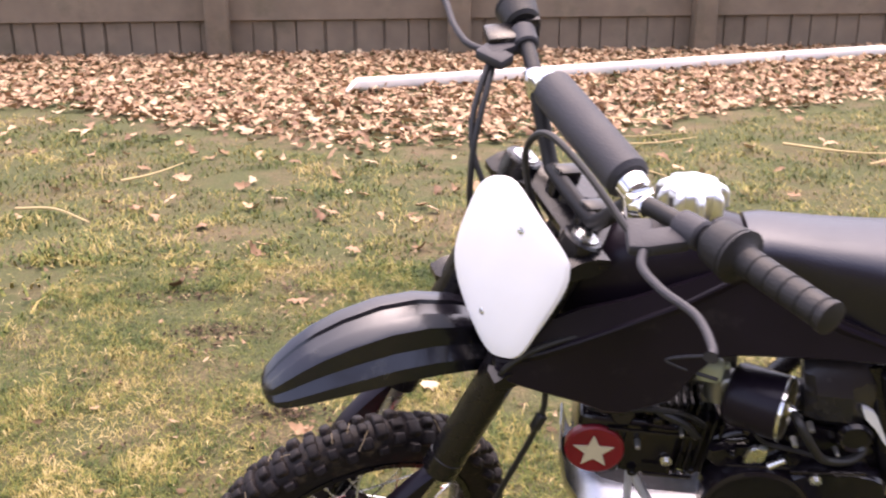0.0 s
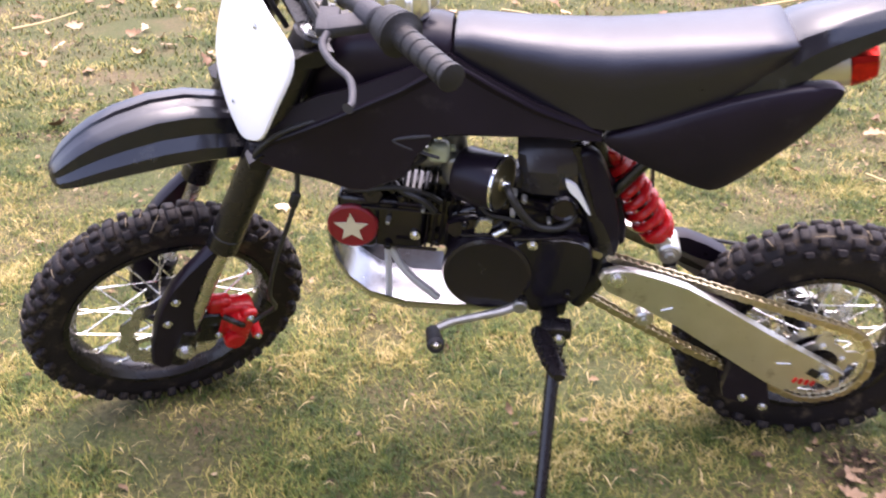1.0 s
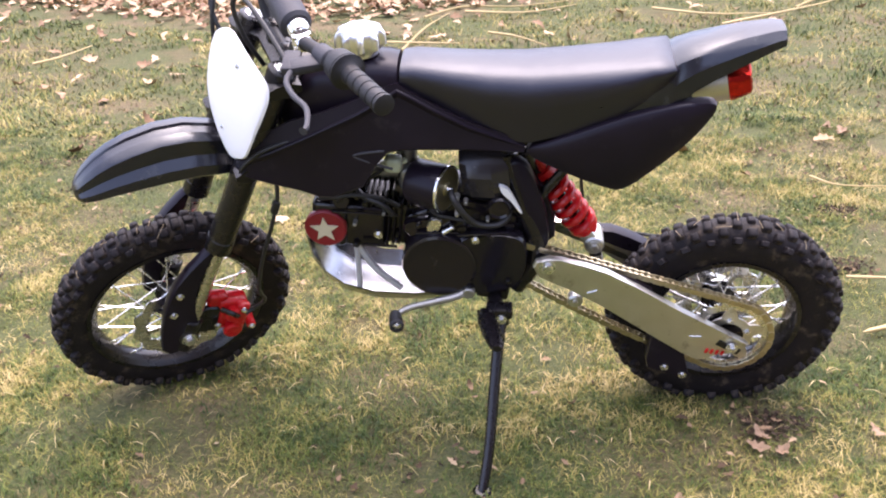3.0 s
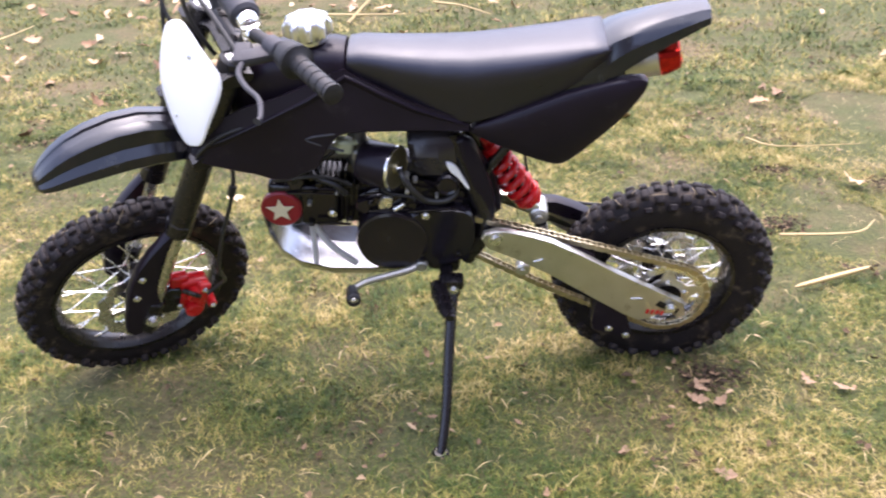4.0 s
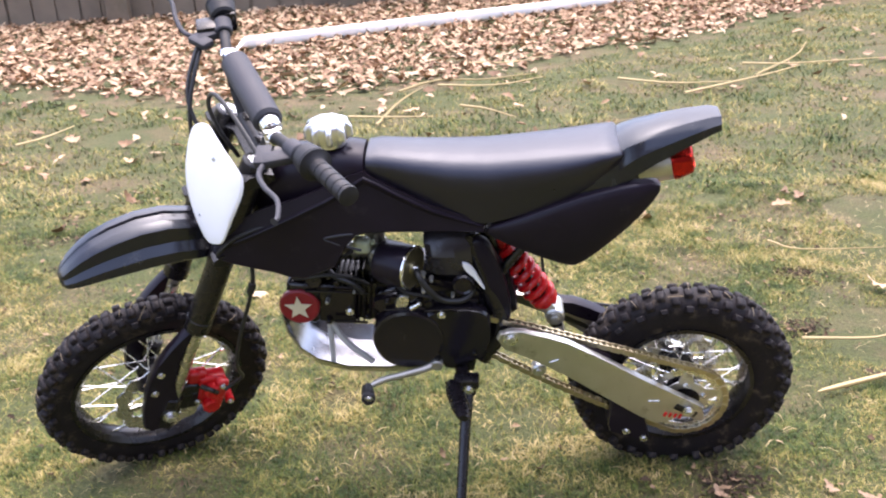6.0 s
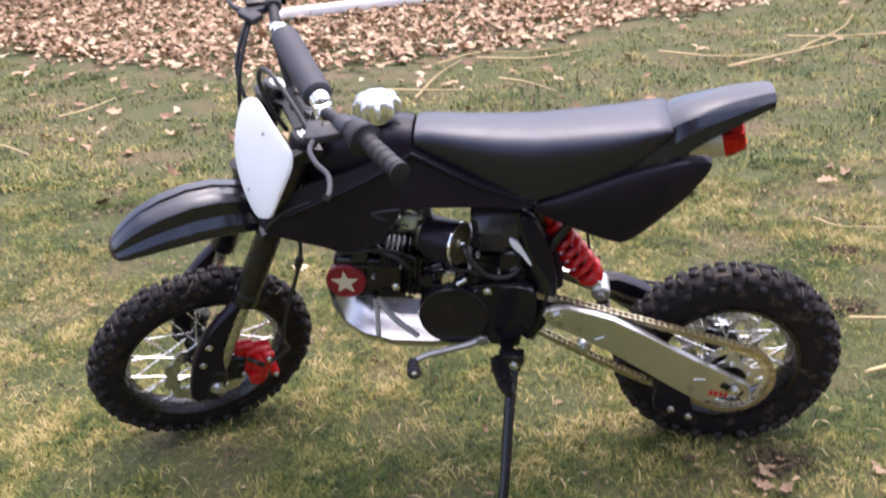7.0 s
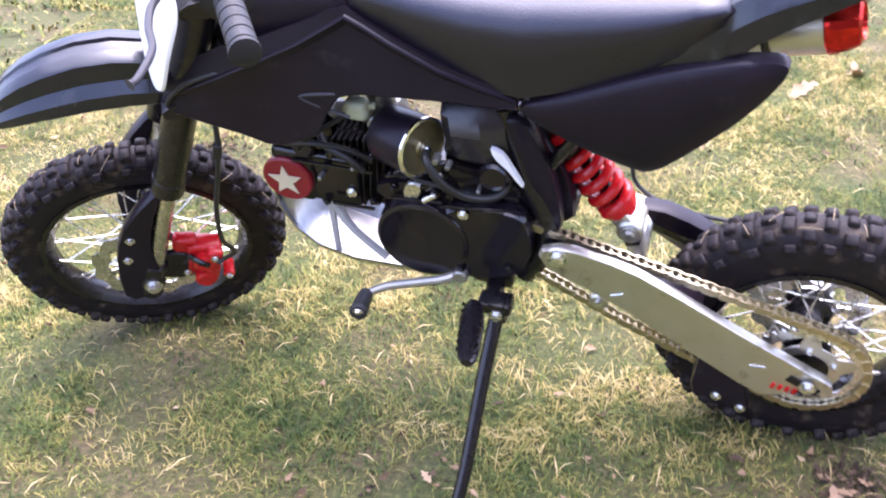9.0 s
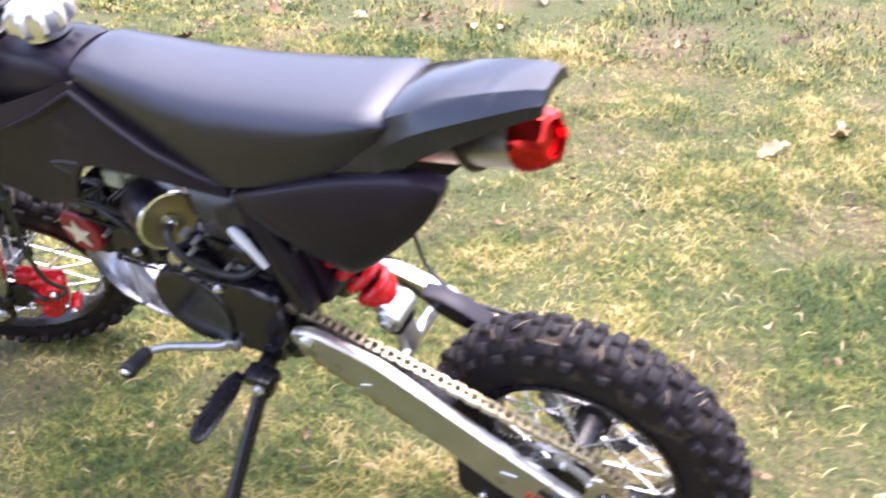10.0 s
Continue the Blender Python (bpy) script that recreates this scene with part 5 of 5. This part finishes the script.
def grass(name, count, lo, hi, height, width, seed, thin):
    g = np.random.default_rng(seed)
    x = g.uniform(lo[0], hi[0], count)
    y = lo[1] + (hi[1] - lo[1]) * g.uniform(0, 1, count) ** 1.25
    keep = (g.uniform(0, 1, count) < 0.3 + 0.9 * clumps(x, y, 9.0, 3)) & (clumps(x, y, 4.0, 5) > 0.05) & (g.uniform(0, 1, count) < 1.0 - thin * (y > leaf_edge(x) - 0.25))
    bare = clumps(x, y, 11.0, 15) < 0.07
    keep &= ~(bare & (g.uniform(0, 1, count) < 0.75))
    for cx, cy, rx, ry in PATCHES:
        keep &= ~((((x - cx) / rx) ** 2 + ((y - cy) / ry) ** 2 < g.uniform(0.3, 1.4, count)) & (g.uniform(0, 1, count) < 0.8))
    x, y = x[keep], y[keep]
    c = len(x)
    ang, tip = g.uniform(0, 2 * np.pi, c), g.normal(0, 1, c)
    h = height * g.uniform(0.35, 1.15, c) * (0.6 + 0.7 * clumps(x, y, 7.0, 9))
    w = width * g.uniform(0.6, 1.3, c)
    lean = h * g.uniform(0.3, 2.2, c)
    dx, dy = np.cos(ang), np.sin(ang)
    z0 = np.array([ground_height(a, b) for a, b in zip(x, y)]) - 0.003
    def pt(s, side, up):
        return np.stack([x + dx * lean * s - dy * side * w, y + dy * lean * s + dx * side * w, z0 + up * h], 1)
    v = np.stack([pt(0, -0.5, 0), pt(0, 0.5, 0), pt(0.45, 0.4, 0.72), pt(0.45, -0.4, 0.72), pt(1.0, 0.0, 0.85)], 1)
    idx = np.arange(c)[:, None] * 5
    faces = np.concatenate([idx + [0, 1, 2], idx + [0, 2, 3], idx + [3, 2, 4]])
    return stuff_mesh(name, v.reshape(-1, 3), faces, GRASS, "short patchy green and straw-coloured winter grass", "grass")


grass("grass", 430000, (-1.5, 0.5), (2.8, 3.4), 0.022, 0.0022, 11, 0.0)
grass("grass", 170000, (-4.2, 3.3), (5.4, 9.6), 0.034, 0.005, 12, 0.95)
# the lawn goes on all around, coarser out of the way
grass("grass", 60000, (-7.5, -4.5), (8.5, 0.55), 0.035, 0.012, 13, 0.0)
grass("grass", 22000, (-7.5, 0.5), (-1.45, 3.4), 0.035, 0.012, 14, 0.0)
grass("grass", 22000, (2.75, 0.5), (8.5, 3.4), 0.035, 0.012, 15, 0.0)

# dead leaves
LEAF_SHAPE = np.array([(0, 0), (0.12, 0.1), (0.1, 0.25), (0.27, 0.32), (0.16, 0.48), (0.33, 0.62), (0.17, 0.74), (0.13, 0.9), (0, 1.0), (-0.13, 0.9), (-0.17, 0.74), (-0.33, 0.62), (-0.16, 0.48), (-0.27, 0.32), (-0.1, 0.25), (-0.12, 0.1)])


def leaf_points(size, curl, fold):
    p = LEAF_SHAPE - (0, 0.5)
    z = curl * (p[:, 1] ** 2) * 1.6 + fold * np.abs(p[:, 0]) * 1.2 + 0.03 * np.sin(p[:, 1] * 17 + p[:, 0] * 9)
    rim = np.concatenate([p, z[:, None]], 1)
    mid = np.array([(0, -0.22, 0.02 - fold * 0.05), (0, 0.0, -0.02 - fold * 0.05), (0, 0.25, 0.02)])
    return np.concatenate([rim, mid]) * size


LEAF_FACES = [(0, 1, 16), (1, 2, 16), (2, 3, 16), (3, 4, 16), (4, 17, 16), (4, 5, 17), (5, 6, 17), (6, 18, 17), (6, 7, 18), (7, 8, 18), (8, 9, 18), (9, 10, 18), (10, 17, 18), (10, 11, 17), (11, 12, 17), (12, 16, 17), (12, 13, 16), (13, 14, 16), (14, 15, 16), (15, 0, 16)]


def turn3(g, tilt):
    e = Euler((g.normal(0, tilt), g.normal(0, tilt), g.uniform(0, 6.28)))
    return np.array(e.to_matrix())


def leaf_litter(name, places, seed, lo, hi, pile):
    g = np.random.default_rng(seed)
    V, Fc = [], []
    for k, (x, y) in enumerate(places):
        p = leaf_points(g.uniform(lo, hi), g.uniform(-0.5, 0.9), g.uniform(-0.4, 0.6)) @ turn3(g, 0.3).T
        p += (x, y, ground_height(x, y) + g.uniform(0.006, pile) - min(0, p[:, 2].min() * 0.6))
        Fc += [(a + 19 * k, b + 19 * k, c + 19 * k) for a, b, c in LEAF_FACES]
        V.append(p)
    return stuff_mesh(name, np.concatenate(V), Fc, LEAF, "thick bed of curled brown oak leaves along the fence", "leaves")


g = np.random.default_rng(21)
xs, ys = g.uniform(-5.6, 6.4, 24000), 5.2 + 5.2 * g.uniform(0, 1, 24000)
ok = (ys > leaf_edge(xs) + g.normal(0, 0.1, 24000)) & (ys < fence_y(xs) - 0.03)
leaf_litter("leaf_litter", list(zip(xs[ok], ys[ok])), 22, 0.05, 0.1, 0.035)
xs, ys = g.uniform(-3.0, 4.0, 900), g.uniform(1.6, 7.0, 900)
ok = (ys < leaf_edge(xs)) & (g.uniform(0, 1, 900) < np.clip((ys - 1.8) / 4.0, 0.05, 1) ** 1.4 * np.where(xs < 0.6, 1.0, 0.35))
leaf_litter("scattered_leaves", list(zip(xs[ok], ys[ok])), 23, 0.05, 0.10, 0.02)
scene.objects["scattered_leaves"]["label"] = "scattered dry brown oak leaves on the grass"


CRUMB = island_material("soil_and_leaf_crumbs", ((0.0, (0.03, 0.019, 0.011)), (0.5, (0.11, 0.07, 0.04)), (0.85, (0.26, 0.17, 0.1)), (1.0, (0.42, 0.31, 0.19))), 0.8)
xs, ys = g.uniform(-1.6, 2.8, 9000), 0.5 + 3.2 * g.uniform(0, 1, 9000)
pit = ((xs - 1.18) ** 2 / 0.01 + (ys - 1.21) ** 2 / 0.01 < 1) | ((xs - 1.62) ** 2 / 0.012 + (ys - 1.95) ** 2 / 0.008 < 1)
ok = pit | (clumps(xs, ys, 11.0, 15) < 0.12) & (clumps(xs, ys, 3.0, 77) > 0.4) | (g.uniform(0, 1, 9000) < 0.07)
px, py = list(xs[ok]), list(ys[ok])
leaf_litter("leaf_crumbs", list(zip(px, py)), 24, 0.01, 0.03, 0.018)
px, py = [], []
for cx, cy, rx, ry in PATCHES:
    a, r = g.uniform(0, 6.28, 150), np.sqrt(g.uniform(0, 1, 150)) * g.uniform(0.4, 1.35, 150)
    px += list(cx + rx * r * np.cos(a))
    py += list(cy + ry * r * np.sin(a))
SOIL = island_material("dark_wet_soil", ((0.0, (0.02, 0.013, 0.008)), (0.8, (0.07, 0.045, 0.027)), (1.0, (0.2, 0.14, 0.08))), 0.85)
leaf_litter("soil_crumbs", list(zip(px, py)), 25, 0.008, 0.02, 0.009)
scene.objects["soil_crumbs"]["label"] = "dark crumbs of bare soil in the turf"
scene.objects["soil_crumbs"].data.materials[0] = SOIL
scene.objects["leaf_crumbs"]["label"] = "brown crumbs of soil and dead leaves in the turf"
scene.objects["leaf_crumbs"].data.materials[0] = CRUMB


DRY_LEAF = island_material("dry_oak_leaf", ((0.0, (0.17, 0.1, 0.06)), (1.0, (0.36, 0.25, 0.16))), 0.7)


def fallen_leaf(x, y, size, seed):
    g = np.random.default_rng(seed)
    p = leaf_points(size, g.uniform(0.1, 0.8), g.uniform(-0.1, 0.5)) @ turn3(g, 0.2).T
    p += (x, y, ground_height(x, y) + 0.012 - p[:, 2].min())
    me = bpy.data.meshes.new("fallen_leaf")
    me.from_pydata(p.tolist(), [], LEAF_FACES)
    me.materials.append(DRY_LEAF)
    tagged(new("fallen_leaf", me), "curled dry brown oak leaf lying on the grass", "leaf", "fallen leaves")


for k, (x, y, s) in enumerate(((1.13, 1.117, 0.052), (1.175, 1.10, 0.045), (1.15, 1.16, 0.05), (1.40, 1.16, 0.05), (1.47, 1.13, 0.05), (2.02, 3.09, 0.09), (1.98, 3.16, 0.06), (0.93, 0.95, 0.045), (1.12, 0.87, 0.05))):
    fallen_leaf(x, y, s, 40 + k)


def stalk(pts, r, label="thin pale dry grass stalk on the lawn", name="dry_stalk"):
    bm = B()
    tube(bm, [(x, y, ground_height(x, y) + z) for x, y, z in pts], lambda t: r * (1 - 0.7 * t), 6, 5)
    tagged(part(name, bm, STRAW), label, "stalk", "dry stalks")


bm = B()
a, b = Vector((1.52, 1.563, 0.022)), Vector((1.752, 1.636, 0.026))
loft(bm, [[a.lerp(b, s) + Vector((0.0, 0.009 * k * math.cos(q), 0.007 * k * math.sin(q))) for q in (2 * math.pi * j / 8 for j in range(8))] for s, k in ((0, 0.25), (0.08, 0.8), (0.4, 1), (0.8, 0.9), (1, 0.6))])
tagged(part("stick", bm, STRAW), "pale split stick lying on the grass", "stick")

for pts in (((1.70, 5.46), (2.0, 5.22), (2.36, 5.24)), ((1.73, 2.61), (1.81, 2.50), (2.10, 2.50)), ((1.58, 1.85), (1.79, 1.82), (1.89, 1.91)), ((2.59, 5.75), (2.88, 5.62), (3.53, 5.70)), ((2.55, 5.36), (2.99, 5.88), (3.25, 6.39)),
            ((-1.80, 4.49), (-1.68, 4.57), (-1.60, 4.85)), ((0.19, 4.55), (0.30, 5.05), (0.44, 5.47)), ((0.29, 5.35), (0.53, 5.58), (0.86, 5.60), (1.20, 5.68)), ((0.02, 4.78), (0.28, 4.68), (0.50, 4.70)),
            ((-2.08, 3.97), (-1.89, 3.95), (-1.66, 3.78)), ((0.67, 4.95), (0.82, 4.78), (0.97, 4.58)), ((0.54, 5.49), (0.90, 5.39), (1.24, 5.61)), ((0.77, 6.19), (1.09, 6.10), (1.42, 6.41)), ((2.01, 4.98), (2.60, 5.33), (2.92, 5.60))):
    stalk([(x, y, 0.028 + 0.01 * (k % 2)) for k, (x, y) in enumerate(pts)], 0.009 if pts[0][1] > 3 else 0.005)


def straw(count, lo, hi, seed):
    """Short dead blades lying flat among the grass."""
    g = np.random.default_rng(seed)
    x, y = g.uniform(lo[0], hi[0], count), g.uniform(lo[1], hi[1], count)
    a, ln, w = g.uniform(0, 6.28, count), g.uniform(0.015, 0.05, count), g.uniform(0.0006, 0.0014, count)
    z = np.array([ground_height(p, q) for p, q in zip(x, y)]) + g.uniform(0.012, 0.026, count)
    dx, dy = np.cos(a), np.sin(a)
    rows = []
    for s, up, k in ((-0.5, -0.004, 0.4), (0.0, 0.004, 1.0), (0.5, -0.002, 0.3)):
        bend = (s * s) * 0.05
        for side in (-1, 1):
            rows.append(np.stack([x + dx * ln * s - dy * (side * w * k + bend * ln), y + dy * ln * s + dx * (side * w * k + bend * ln), z + up], 1))
    v = np.stack(rows, 1)
    idx = np.arange(count)[:, None] * 6
    faces = np.concatenate([idx + [0, 2, 3], idx + [0, 3, 1], idx + [2, 4, 5], idx + [2, 5, 3]])
    return stuff_mesh("straw", v.reshape(-1, 3), faces, STRAW, "dry straw blades matted in the lawn", "straw")


straw(2800, (-1.6, 0.5), (2.8, 3.6), 31)
